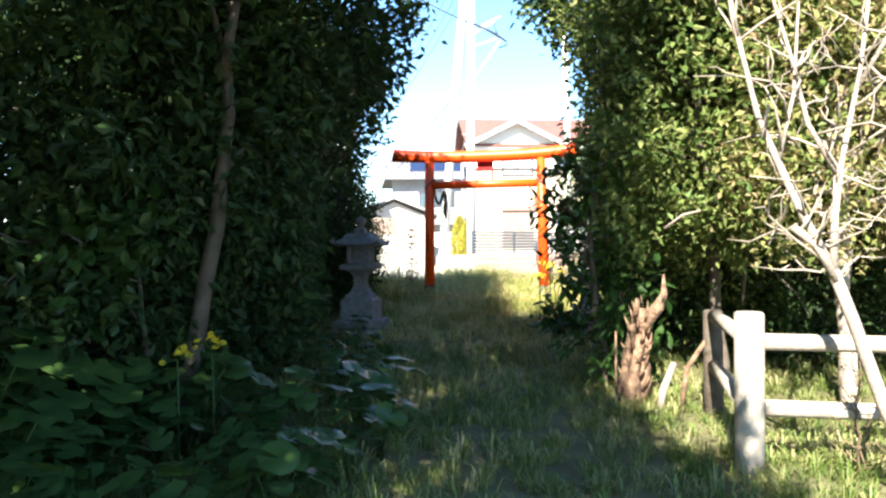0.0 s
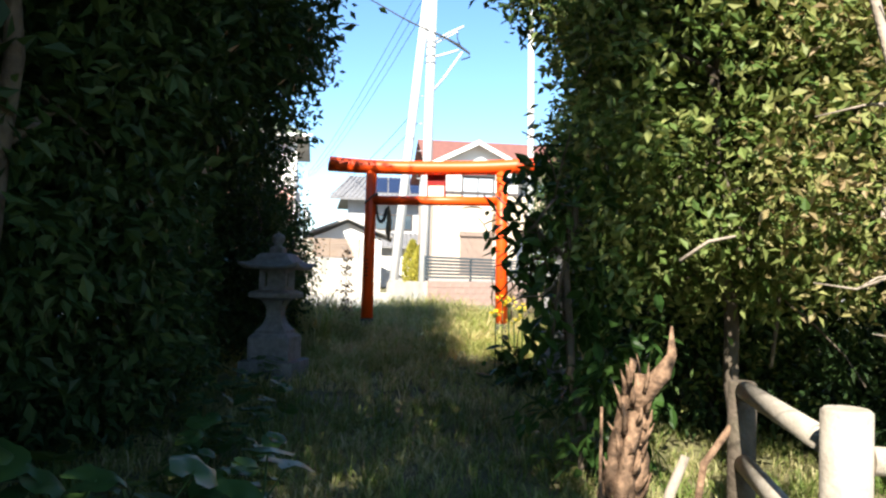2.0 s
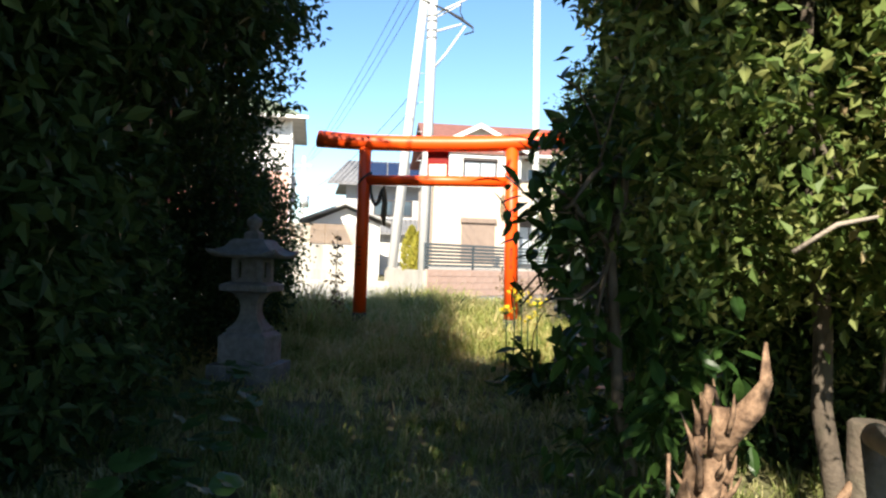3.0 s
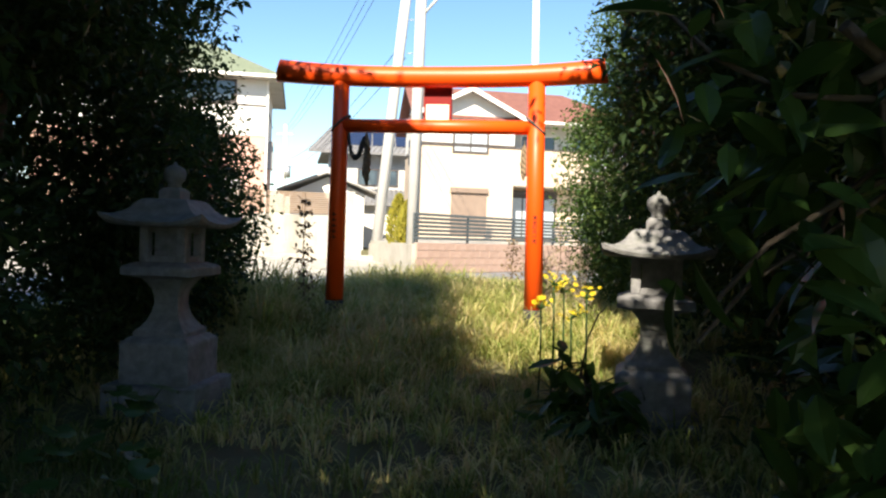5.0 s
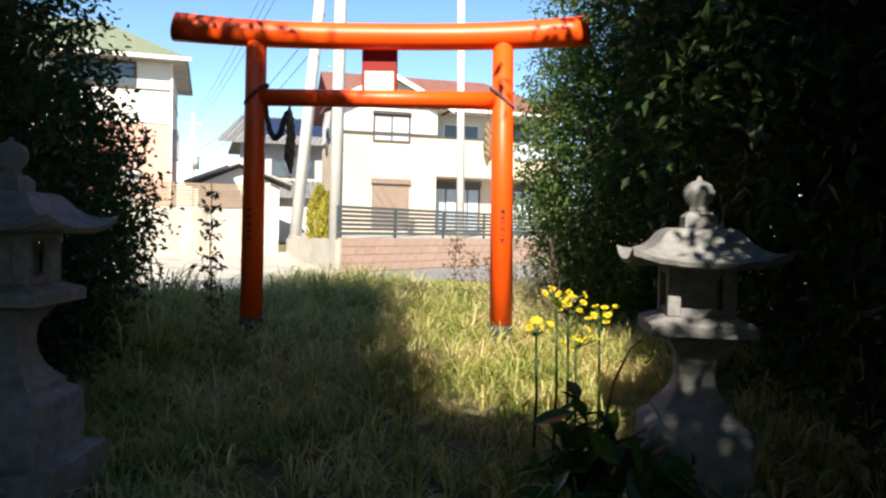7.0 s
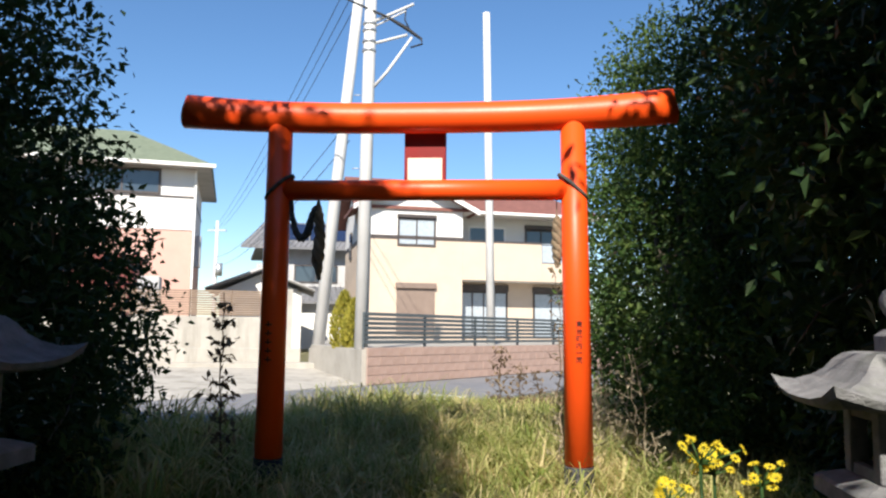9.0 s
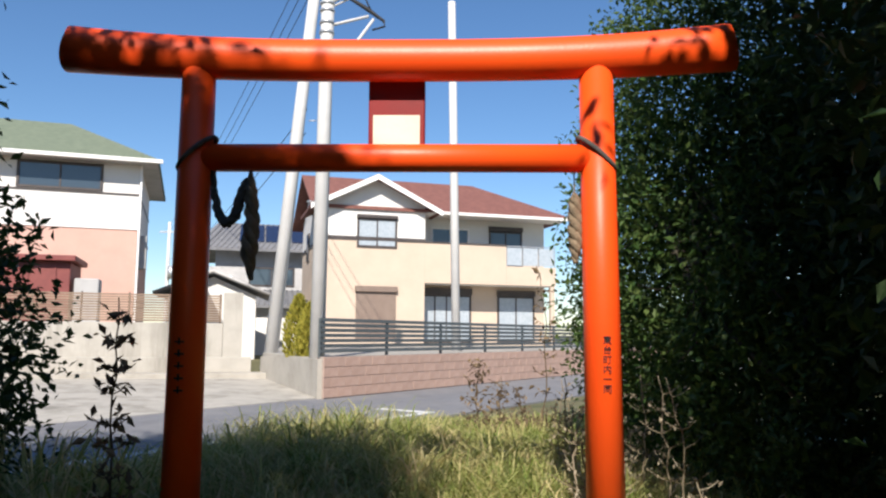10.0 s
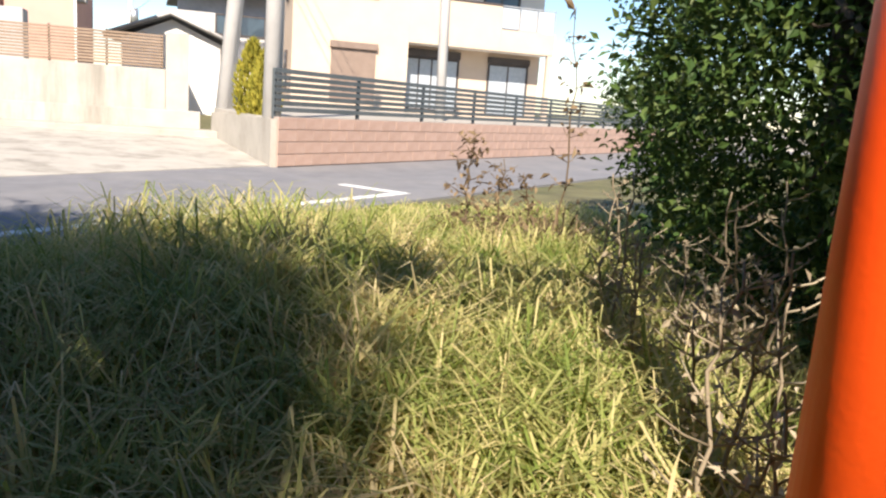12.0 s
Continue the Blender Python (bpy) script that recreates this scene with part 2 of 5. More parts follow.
def box(bm, lo, hi, bevel=0.0):
    lo, hi = Vector(lo), Vector(hi)
    r = bmesh.ops.create_cube(bm, size=1, matrix=Matrix.Translation((lo + hi) / 2) @ Matrix.Diagonal((*(hi - lo), 1)))
    if bevel:
        edges = list({e for v in r["verts"] for e in v.link_edges})
        bmesh.ops.bevel(bm, geom=edges, offset=bevel, segments=2, affect="EDGES", profile=0.5)
    return bm


def boxed(lo, hi, bevel=0.0):
    return box(bmesh.new(), lo, hi, bevel)


def tube(bm, points, radii, seg=10, wobble=0.0, rng=None):
    """A closed tube along a line of points, with a radius for each."""
    pts = [Vector(p) for p in points]
    rings, side = [], Vector((1, 0, 0))
    for i, p in enumerate(pts):
        d = (pts[min(i + 1, len(pts) - 1)] - pts[max(i - 1, 0)]).normalized()
        side = side - d * side.dot(d)
        if side.length < 1e-3:
            side = d.orthogonal()
        side.normalize()
        up = d.cross(side)
        ring = []
        for k in range(seg):
            a = 2 * math.pi * k / seg
            r = radii[i] * (1 + (rng.uniform(-wobble, wobble) if rng else 0))
            ring.append(bm.verts.new(p + (side * math.cos(a) + up * math.sin(a)) * r))
        rings.append(ring)
    for a, b in zip(rings, rings[1:]):
        for k in range(seg):
            f = bm.faces.new((a[k], a[(k + 1) % seg], b[(k + 1) % seg], b[k]))
            f.smooth = True
    bm.faces.new(rings[0][::-1])
    bm.faces.new(rings[-1])
    return bm


def prism(bm, outline, z0, z1):
    """An upright prism on a counterclockwise outline."""
    lo = [bm.verts.new((x, y, z0)) for x, y in outline]
    hi = [bm.verts.new((x, y, z1)) for x, y in outline]
    n = len(lo)
    for k in range(n):
        bm.faces.new((lo[k], lo[(k + 1) % n], hi[(k + 1) % n], hi[k]))
    bm.faces.new(lo[::-1])
    bm.faces.new(hi)
    return bm


def stack(bm, sections, sides, turn=0.0, smooth=False):
    """Rings of a regular polygon, (z, radius) from below upwards, closed at both ends."""
    rings = []
    for z, r in sections:
        rings.append([bm.verts.new((r * math.cos(turn + 2 * math.pi * k / sides), r * math.sin(turn + 2 * math.pi * k / sides), z)) for k in range(sides)])
    for a, b in zip(rings, rings[1:]):
        for k in range(sides):
            f = bm.faces.new((a[k], a[(k + 1) % sides], b[(k + 1) % sides], b[k]))
            f.smooth = smooth
    bm.faces.new(rings[0][::-1])
    bm.faces.new(rings[-1])
    return bm


def array_mesh(name, verts, faces, material, smooth=False):
    """A mesh from arrays: verts (n, 3), faces (m, 3 or 4)."""
    me = bpy.data.meshes.new(name)
    faces = np.asarray(faces)
    k = faces.shape[1]
    me.vertices.add(len(verts))
    me.vertices.foreach_set("co", np.asarray(verts, dtype=np.float32).ravel())
    me.loops.add(faces.size)
    me.loops.foreach_set("vertex_index", faces.astype(np.int32).ravel())
    me.polygons.add(len(faces))
    me.polygons.foreach_set("loop_start", np.arange(0, faces.size, k, dtype=np.int32))
    me.polygons.foreach_set("use_smooth", np.full(len(faces), smooth))
    me.update(calc_edges=True)
    me.materials.append(material)
    return me


def array_part(name, verts, faces, material, parent, label="", kind=""):
    ob = new(name, array_mesh(name, verts, faces, material))
    ob.parent = parent
    return tagged(ob, label, "", "", kind)


def unit(v):
    return v / np.maximum(np.linalg.norm(v, axis=-1, keepdims=True), 1e-9)


def leaf_arrays(rng, at, along, size, wide=0.45, fold=0.25, lift=0.6):
    """Folded pointed leaves: base points, ways along the leaf and lengths; four points and two triangles each."""
    n = len(at)
    nor = rng.normal(size=(n, 3)) * (1 - lift) + np.array([0, 0, 1.0]) * lift
    side = unit(np.cross(along, nor))
    nor = unit(np.cross(side, along))
    s = size[:, None]
    tip = at + along * s
    mid = at + along * s * 0.45
    left = mid + side * s * wide * 0.5 + nor * s * wide * fold
    right = mid - side * s * wide * 0.5 + nor * s * wide * fold
    verts = np.stack([at, left, tip, right], 1).reshape(-1, 3)
    b = np.arange(n)[:, None] * 4
    faces = np.concatenate([b + np.array([[0, 2, 1]]), b + np.array([[0, 3, 2]])], 0)
    return verts, faces


def broad_arrays(rng, at, along, size, wide=0.45, lift=0.6):
    """Broad leaves bent along their length, with a midrib: nine points and ten triangles each."""
    n = len(at)
    nor = rng.normal(size=(n, 3)) * (1 - lift) + np.array([0, 0, 1.0]) * lift
    side = unit(np.cross(along, nor))
    nor = unit(np.cross(side, along))
    s = size[:, None]
    droop = rng.uniform(0.05, 0.35, n)[:, None]
    cols = []
    for u, w in ((0.0, 0.0), (0.28, 0.42), (0.55, 0.5), (0.80, 0.3), (1.0, 0.0)):
        mid = at + along * s * u - nor * s * droop * u * u
        if w:
            cols += [mid + (side * w + nor * 0.10) * s * wide, mid, mid + (nor * 0.10 - side * w) * s * wide]
        else:
            cols.append(mid)
    v = np.stack(cols, 1).reshape(-1, 3)
    tri = [[0, 2, 1], [0, 3, 2]]
    for r in (1, 4):
        tri += [[r, r + 1, r + 4], [r, r + 4, r + 3], [r + 1, r + 2, r + 5], [r + 1, r + 5, r + 4]]
    tri += [[7, 8, 10], [8, 9, 10]]
    b = np.arange(n)[:, None] * 11
    return v, np.concatenate([b + np.array([q]) for q in tri], 0)


def crown_points(rng, blobs, clumps, shell=0.62):
    """Clump centres in a union of ellipsoids (x, y, z, rx, ry, rz), thicker towards the outside, and the way outwards."""
    blobs = np.array(blobs)
    w = blobs[:, 3] * blobs[:, 4] + blobs[:, 3] * blobs[:, 5] + blobs[:, 4] * blobs[:, 5]
    pick = rng.choice(len(blobs), clumps, p=w / w.sum())
    d = unit(rng.normal(size=(clumps, 3)))
    rad = shell + (1.06 - shell) * rng.random(clumps) ** 0.7
    c = blobs[pick, :3] + d * blobs[pick, 3:] * rad[:, None]
    return c, unit(d / blobs[pick, 3:])


def crown(rng, blobs, clumps, per, size, spread, keep=None, wide=0.5, shell=0.62, lift=0.55, broad=False):
    c, out = crown_points(rng, blobs, clumps, shell)
    if keep is not None:
        ok = keep(c)
        c, out = c[ok], out[ok]
    n = len(c) * per
    twig = np.repeat(unit(out + rng.normal(size=out.shape) * 0.5), per, 0)
    at = np.repeat(c, per, 0) + twig * rng.uniform(-1, 1, (n, 1)) * spread * 1.3 + rng.normal(size=(n, 3)) * spread * 0.5
    along = unit(twig * 0.6 + rng.normal(size=(n, 3)) * 0.8 - np.array([0, 0, 0.15]))
    if broad:
        return broad_arrays(rng, at, along, size * rng.uniform(0.6, 1.25, n), wide, lift)
    return leaf_arrays(rng, at, along, size * rng.uniform(0.6, 1.25, n), wide, lift=lift)


# ---- ground ----
ROAD_AT, ROAD_ALONG = (-1.93, 21.2), (0.52, 0.854)
BRICK_D = -2.85


def road_z(x, y):
    return 1.04 + 0.0 * (x + y)


def road_d(x, y):
    """Metres from the road's near white line, towards the grass."""
    return (x - ROAD_AT[0]) * ROAD_ALONG[1] - (y - ROAD_AT[1]) * ROAD_ALONG[0]


def road_point(s, d):
    return (ROAD_AT[0] + s * ROAD_ALONG[0] + d * ROAD_ALONG[1], ROAD_AT[1] + s * ROAD_ALONG[1] - d * ROAD_ALONG[0])


def ground_z(x, y):
    x, y = np.asarray(x, float), np.asarray(y, float)
    z = np.interp(y, [-40, 0, 5, 9, 11, 13, 16, 20], [0.50, 0.53, 0.60, 0.72, 0.81, 1.08, 1.09, 1.00])
    z = z + 0.035 * np.sin(x * 2.1 + y * 0.7) * np.cos(y * 1.3 - x * 0.4) * (np.abs(x) < 40)
    w = np.clip((road_d(x, y) - 0.35) / 2.0, 0, 1)
    w = w * w * (3 - 2 * w)
    return z * w + (road_z(x, y) - 0.03) * (1 - w)


def gz(x, y):
    return float(ground_z(x, y))


def axis_steps(lo, hi, step, far):
    mid = np.arange(lo, hi + step / 2, step)
    grow = np.cumsum(step * 1.35 ** np.arange(1, 26))
    grow = grow[grow < far]
    return np.concatenate([lo - grow[::-1], mid, hi + grow])


gx, gy = axis_steps(-9, 9, 0.25, 900), axis_steps(-4, 24, 0.25, 900)
GX, GY = np.meshgrid(gx, gy)
gv = np.stack([GX, GY, ground_z(GX, GY)], -1).reshape(-1, 3)
q = (np.arange(len(gy) - 1)[:, None] * len(gx) + np.arange(len(gx) - 1)[None, :]).ravel()
ground = new("ground", array_mesh("ground", gv, np.stack([q, q + 1, q + 1 + len(gx), q + len(gx)], 1), M["soil"], True))
tagged(ground, "brown soil and thatch under uncut grass", "ground", kind="structure")


def strip(name, d0, d1, s0, s1, lift, material, label, category, n=40):
    """A thin sheet along the road between two distances from its line."""
    bm = bmesh.new()
    rows = []
    for i in range(n + 1):
        s = s0 + (s1 - s0) * i / n
        a, b = road_point(s, d0), road_point(s, d1)
        rows.append([bm.verts.new((*a, float(road_z(*a)) + lift)), bm.verts.new((*b, float(road_z(*b)) + lift))])
    for a, b in zip(rows, rows[1:]):
        bm.faces.new((a[0], a[1], b[1], b[0]))
    bmesh.ops.recalc_face_normals(bm, faces=bm.faces)
    ext = bmesh.ops.extrude_face_region(bm, geom=list(bm.faces))
    for v in [g for g in ext["geom"] if isinstance(g, bmesh.types.BMVert)]:
        v.co.z -= 0.06
    bmesh.ops.recalc_face_normals(bm, faces=bm.faces)
    return solo(name, bm, material, Matrix(), label, category, kind="structure")


strip("road", -3.0, 0.45, -60, 60, 0.0, M["asphalt"], "grey asphalt lane with a painted edge line", "road")
strip("road_line", -0.07, 0.07, -40, 0.0, 0.005, M["line"], "worn white edge line painted on the asphalt", "road marking")
bm = bmesh.new()
a, b = road_point(0.07, 0.07), road_point(0.07, -0.95)
c, d = road_point(-0.07, -0.95), road_point(-0.07, 0.07)
zz = float(road_z(*ROAD_AT))
prism(bm, [d, a, b, c][::-1], zz - 0.04, zz + 0.006)
bmesh.ops.recalc_face_normals(bm, faces=bm.faces)
solo("road_line", bm, M["line"], Matrix(), "short white bar closing the edge line", "road marking", kind="structure")


# ---- the street: walls, fence, houses ----
E1 = Vector((math.cos(radians(18)), math.sin(radians(18)), 0))


def street(x, y, z):
    """The street lies lower, and a little further left, the further it is from the gate."""
    return x - 0.012 * (y - 13), y, z - 0.0325 * (y - 13)


def frame_at(x, y, z, degrees):
    return pose(*street(x, y, z), 0, 0, degrees)


# the brick retaining wall along the road
BRICK_ANGLE = math.degrees(math.atan2(ROAD_ALONG[1], ROAD_ALONG[0]))
BRICK_LEN, COURSE = 22.0, 0.225
brick_at = (-3.80, 23.30)
brick_wall = thing("wall_brick", frame_at(*brick_at, 1.385, BRICK_ANGLE), "low retaining wall of pinkish brown split blocks", "wall", kind="structure")
part("core", boxed((0.03, 0.012, -0.4), (BRICK_LEN, 0.20, 0.735)), M["mortar"], brick_wall, "recessed grey-brown mortar")

lot = bmesh.new()
ux, uy = ROAD_ALONG
p0 = (brick_at[0] - 0.12 - uy * 0.16, brick_at[1] + ux * 0.16)
p1 = (p0[0] + ux * 30, p0[1] + uy * 30)
prism(lot, [p0, p1, (40, 70), (-12, 60), (-6.23, 27.85)], 0.7, 1.74)
solo("ground_lot", lot, M["concrete"], Matrix(), "raised gravelled house plot behind the block wall", "ground", kind="structure")

# dark slatted fence on it
fence = thing("slat_fence", frame_at(*brick_at, 2.123, BRICK_ANGLE) @ pose(0, 0.10, 0), "dark grey aluminium fence of flat slats on a block wall", "fence")
for i in range(11):
    part("post", boxed((i * 2.0 + 0.02, 0.02, -0.03), (i * 2.0 + 0.07, 0.07, 0.70), 0.004), M["alu_dark"], fence)
for k in range(7):
    part("slat", boxed((0, -0.005, 0.07 + k * 0.094), (20.1, 0.018, 0.07 + k * 0.094 + 0.068), 0.003), M["alu_dark"], fence)

# concrete apron and the low side wall of the drive
apron = bmesh.new()
far_l, far_r = (-19.1, 23.4, 1.28), (-6.28, 27.7, 1.20)
near_r = (*road_point(1.3, -3.0), 1.06)
near_l = (*road_point(-16.0, -3.0), 1.0)
vs = [apron.verts.new(p) for p in (near_l, near_r, far_r, far_l)]
f = apron.faces.new(vs)
e = bmesh.ops.extrude_face_region(apron, geom=[f])
for v in [g for g in e["geom"] if isinstance(g, bmesh.types.BMVert)]:
    v.co.z -= 0.3
bmesh.ops.recalc_face_normals(apron, faces=apron.faces)
solo("pavement_drive", apron, M["concrete_pale"], Matrix(), "pale stained concrete drive sloping up from the lane", "driveway", kind="structure")

side = thing("wall_drive", look((0, 0, 0), (0, 0, -1)), "low grey concrete kerb wall beside the drive", "wall", kind="structure")
side.matrix_basis = Matrix()
bm = bmesh.new()
a, b = Vector((-4.04, 23.32, 0)), Vector((-6.20, 27.55, 0))
w = Vector((0.9, 0.44, 0)) * 0.15
vs = [bm.verts.new(p) for p in (a + Vector((0, 0, 0.7)), b + Vector((0, 0, 0.8)), b + Vector((0, 0, 1.66)), a + Vector((0, 0, 1.75)))]
f = bm.faces.new(vs)
e = bmesh.ops.extrude_face_region(bm, geom=[f])
for v in [g for g in e["geom"] if isinstance(g, bmesh.types.BMVert)]:
    v.co += w
bmesh.ops.recalc_face_normals(bm, faces=bm.faces)
part("body", bm, M["concrete"], side)

# tall concrete wall with the slatted screen, its right end a solid pier
W = frame_at(-6.26, 27.58, 0, 19)
bigwall = thing("wall_concrete", W, "stained pale concrete wall with a stepped foot", "wall", kind="structure")
part("body", boxed((-16, 0, 1.2), (-0.66, 0.16, 2.90), 0.01), M["concrete_pale"], bigwall)
part("pier", boxed((-0.655, -0.02, 1.2), (-0.22, 0.20, 3.62), 0.012), M["concrete_pale"], bigwall)
part("foot", boxed((-16, -0.16, 1.0), (0.0, -0.004, 2.12), 0.012), M["concrete_pale"], bigwall)
part("foot", boxed((-16, -0.75, 0.9), (0.35, -0.165, 1.78), 0.012), M["concrete"], bigwall)
screen = thing("slat_screen", W, "light brown horizontal slat screen on the concrete wall", "fence")
for i in range(13):
    x = -0.72 - i * 1.0
    part("post", boxed((x - 0.03, 0.10, 2.901), (x + 0.01, 0.14, 3.58), 0.003), M["trim_dark"], screen)
for k in range(11):
    z = 2.93 + k * 0.058
    part("slat", boxed((-13, 0.06, z), (-0.70, 0.095, z + 0.040), 0.003), M["slat"], screen)


def window(parent, x0, x1, z0, z1, y, panes=2, frame_m=None, pane_m=None, thick=0.085, lintel=0.0):
    """A sash window proud of a wall that faces -y: frame, bars and panes."""
    fm, pm = frame_m or M["trim_dark"], pane_m or M["curtain"]
    fr = bmesh.new()
    box(fr, (x0, y - 0.05, z0), (x0 + thick, y + 0.02, z1))
    box(fr, (x1 - thick, y - 0.05, z0), (x1, y + 0.02, z1))
    box(fr, (x0 + thick, y - 0.05, z0), (x1 - thick, y + 0.02, z0 + thick))
    box(fr, (x0 + thick, y - 0.05, z1 - thick), (x1 - thick, y + 0.02, z1))
    win = part("window", fr, fm, parent)
    n = panes
    for i in range(n):
        a = x0 + thick + (x1 - x0 - 2 * thick) * i / n
        b = x0 + thick + (x1 - x0 - 2 * thick) * (i + 1) / n
        part("pane", boxed((a, y - 0.012 - 0.012 * (i % 2), z0 + thick), (b, y - 0.004 - 0.012 * (i % 2), z1 - thick)), pm, win)
        if i:
            part("bar", boxed((a - 0.03, y - 0.04, z0 + thick), (a + 0.03, y - 0.026, z1 - thick)), fm, win)
    if lintel:
        part("shutter_box", boxed((x0 - 0.02, y - 0.14, z1 + 0.002), (x1 + 0.02, y + 0.01, z1 + lintel), 0.01), fm, win)
    return win


def slab_between(bm, pts, thick):
    """A roof plane given by its corners, with thickness downwards."""
    f = bm.faces.new([bm.verts.new(p) for p in pts])
    f.normal_update()
    if f.normal.z < 0:
        f.normal_flip()
    e = bmesh.ops.extrude_face_region(bm, geom=[f])
    for v in [g for g in e["geom"] if isinstance(g, bmesh.types.BMVert)]:
        v.co.z -= thick
    bmesh.ops.recalc_face_normals(bm, faces=bm.faces)
    return bm


# cream house: local x along the front from its left corner, y backwards
HOUSE = frame_at(-5.55 - 1.45 * E1.x, 41.0 - 1.45 * E1.y, -0.15, 18)
house = thing("house", HOUSE, "two-storey cream and white house with a brown roof", "house")
L, D = 10.4, 7.6
part("wall", boxed((0, 0, 2.4), (4.35, D, 7.12)), M["wall_cream"], house, "cream lower wall")
part("wall", boxed((4.352, 1.3, 2.4), (L, D, 7.12)), M["wall_cream"], house, "recessed cream wall")
gab = bmesh.new()
pts = [(0.002, 7.28), (4.348, 7.28), (4.348, 8.75), (2.175, 9.70), (0.002, 8.75)]
lo = [gab.verts.new((x, 0.0, z)) for x, z in pts]
hi = [gab.verts.new((x, D, z)) for x, z in pts]
for k in range(5):
    gab.faces.new((lo[k], lo[(k + 1) % 5], hi[(k + 1) % 5], hi[k]))
gab.faces.new(lo[::-1])
gab.faces.new(hi)
bmesh.ops.recalc_face_normals(gab, faces=gab.faces)
part("wall", gab, M["wall_white"], house, "white upper gable wall")
part("wall", boxed((4.352, 1.3, 7.125), (L, D, 8.62)), M["wall_white"], house, "recessed white upper wall")
part("belt", boxed((-0.03, -0.03, 7.122), (4.38, D, 7.278)), M["trim_dark"], house, "dark belt course")
part("balcony", boxed((4.352, -0.002, 5.42), (8.05, 0.16, 7.12), 0.005), M["wall_cream"], house, "cream balcony wall")
part("balcony", boxed((8.052, -0.002, 5.42), (L, 0.16, 6.25), 0.005), M["wall_cream"], house, "low balcony wall")
part("balcony_floor", boxed((4.352, 0.162, 5.42), (L, 1.298, 5.60)), M["wall_white"], house)
part("balcony_side", boxed((L - 0.16, 0.162, 5.602), (L, 1.298, 6.25)), M["wall_cream"], house)
part("balcony_rail", boxed((4.352, -0.03, 7.122), (8.07, 0.19, 7.19), 0.005), M["trim_dark"], house)
part("balcony_rail", boxed((8.07, 0.03, 7.12), (L, 0.09, 7.16), 0.005), M["steel"], house)
for i in range(4):
    part("balcony_post", boxed((8.07 + i * 0.76, 0.04, 6.252), (8.10 + i * 0.76, 0.08, 7.12)), M["steel"], house)
for i in range(3):
    part("balcony_glass", boxed((8.11 + i * 0.76, 0.05, 6.30), (8.80 + i * 0.76, 0.06, 7.08)), M["curtain"], house)
part("column", boxed((L - 0.25, 0.02, 2.4), (L - 0.05, 0.22, 5.415)), M["wall_cream"], house)
window(house, 1.42, 3.12, 6.83, 8.06, 0, 2, lintel=0.14)
sh = part("shutter", boxed((1.43, -0.04, 3.0), (3.11, 0.02, 4.98), 0.004), M["shutter"], house, "closed brown roller shutter")
part("shutter_box", boxed((1.38, -0.16, 4.985), (3.16, 0.02, 5.22), 0.01), M["shutter"], sh)
window(house, 4.55, 6.85, 2.9, 5.0, 1.3, 4, lintel=0.3)
window(house, 8.1, 9.9, 2.9, 5.0, 1.3, 2, lintel=0.25)
window(house, 4.95, 6.75, 7.2, 8.0, 1.3, 2, frame_m=M["trim_white"], pane_m=M["glass"])
window(house, 7.7, 9.3, 6.0, 7.95, 1.3, 2, pane_m=M["glass"], lintel=0.2)
# left side windows
for z0, z1, y0, y1 in ((6.6, 7.9, 1.2, 1.9), (6.6, 7.9, 4.6, 5.4), (3.4, 4.8, 1.3, 2.0), (3.4, 4.8, 4.6, 5.4)):
    sw = part("window", boxed((-0.06, y0, z0), (0.02, y1, z1), 0.005), M["trim_dark"], house)
    part("pane", boxed((-0.07, y0 + 0.07, z0 + 0.07), (-0.062, y1 - 0.07, z1 - 0.07)), M["glass"], sw)
# roofs
RIDGE_Y, RIDGE_Z, EAVE_Z = 4.1, 10.55, 8.55
bm = bmesh.new()
slab_between(bm, [(-0.5, -0.1, EAVE_Z - 0.02), (L + 0.7, -0.1, EAVE_Z - 0.02), (L - 2.6, RIDGE_Y, RIDGE_Z), (-0.5, RIDGE_Y, RIDGE_Z)], 0.12)
slab_between(bm, [(-0.5, RIDGE_Y, RIDGE_Z), (L - 2.6, RIDGE_Y, RIDGE_Z), (L + 0.7, D + 0.7, EAVE_Z), (-0.5, D + 0.7, EAVE_Z)], 0.12)
slab_between(bm, [(L - 2.6, RIDGE_Y, RIDGE_Z), (L + 0.7, -0.1, EAVE_Z - 0.02), (L + 0.7, D + 0.7, EAVE_Z)], 0.12)
roof = part("roof", bm, M["roof_brown"], house, "brown slate roof")
bm = bmesh.new()
slab_between(bm, [(-0.55, -0.55, 8.50), (2.175, -0.55, 9.86), (2.175, 3.6, 9.86), (-0.55, 3.6, 8.50)], 0.14)
slab_between(bm, [(2.175, -0.55, 9.86), (4.95, -0.55, 8.47), (4.95, 3.6, 8.47), (2.175, 3.6, 9.86)], 0.14)
part("roof", bm, M["roof_brown"], house, "brown gable roof")
for sgn, x1, z1 in ((1, 4.97, 8.44), (-1, -0.57, 8.48)):
    bm = bmesh.new()
    pts = [(2.175, 9.84), (x1, z1), (x1, z1 - 0.22), (2.175, 9.62)]
    lo = [bm.verts.new((x, -0.60, z)) for x, z in pts]
    hi = [bm.verts.new((x, -0.56, z)) for x, z in pts]
    for k in range(4):
        bm.faces.new((lo[k], lo[(k + 1) % 4], hi[(k + 1) % 4], hi[k]))
    bm.faces.new(lo)
    bm.faces.new(hi)
    bmesh.ops.recalc_face_normals(bm, faces=bm.faces)
    part("bargeboard", bm, M["trim_white"], house, "white bargeboard")
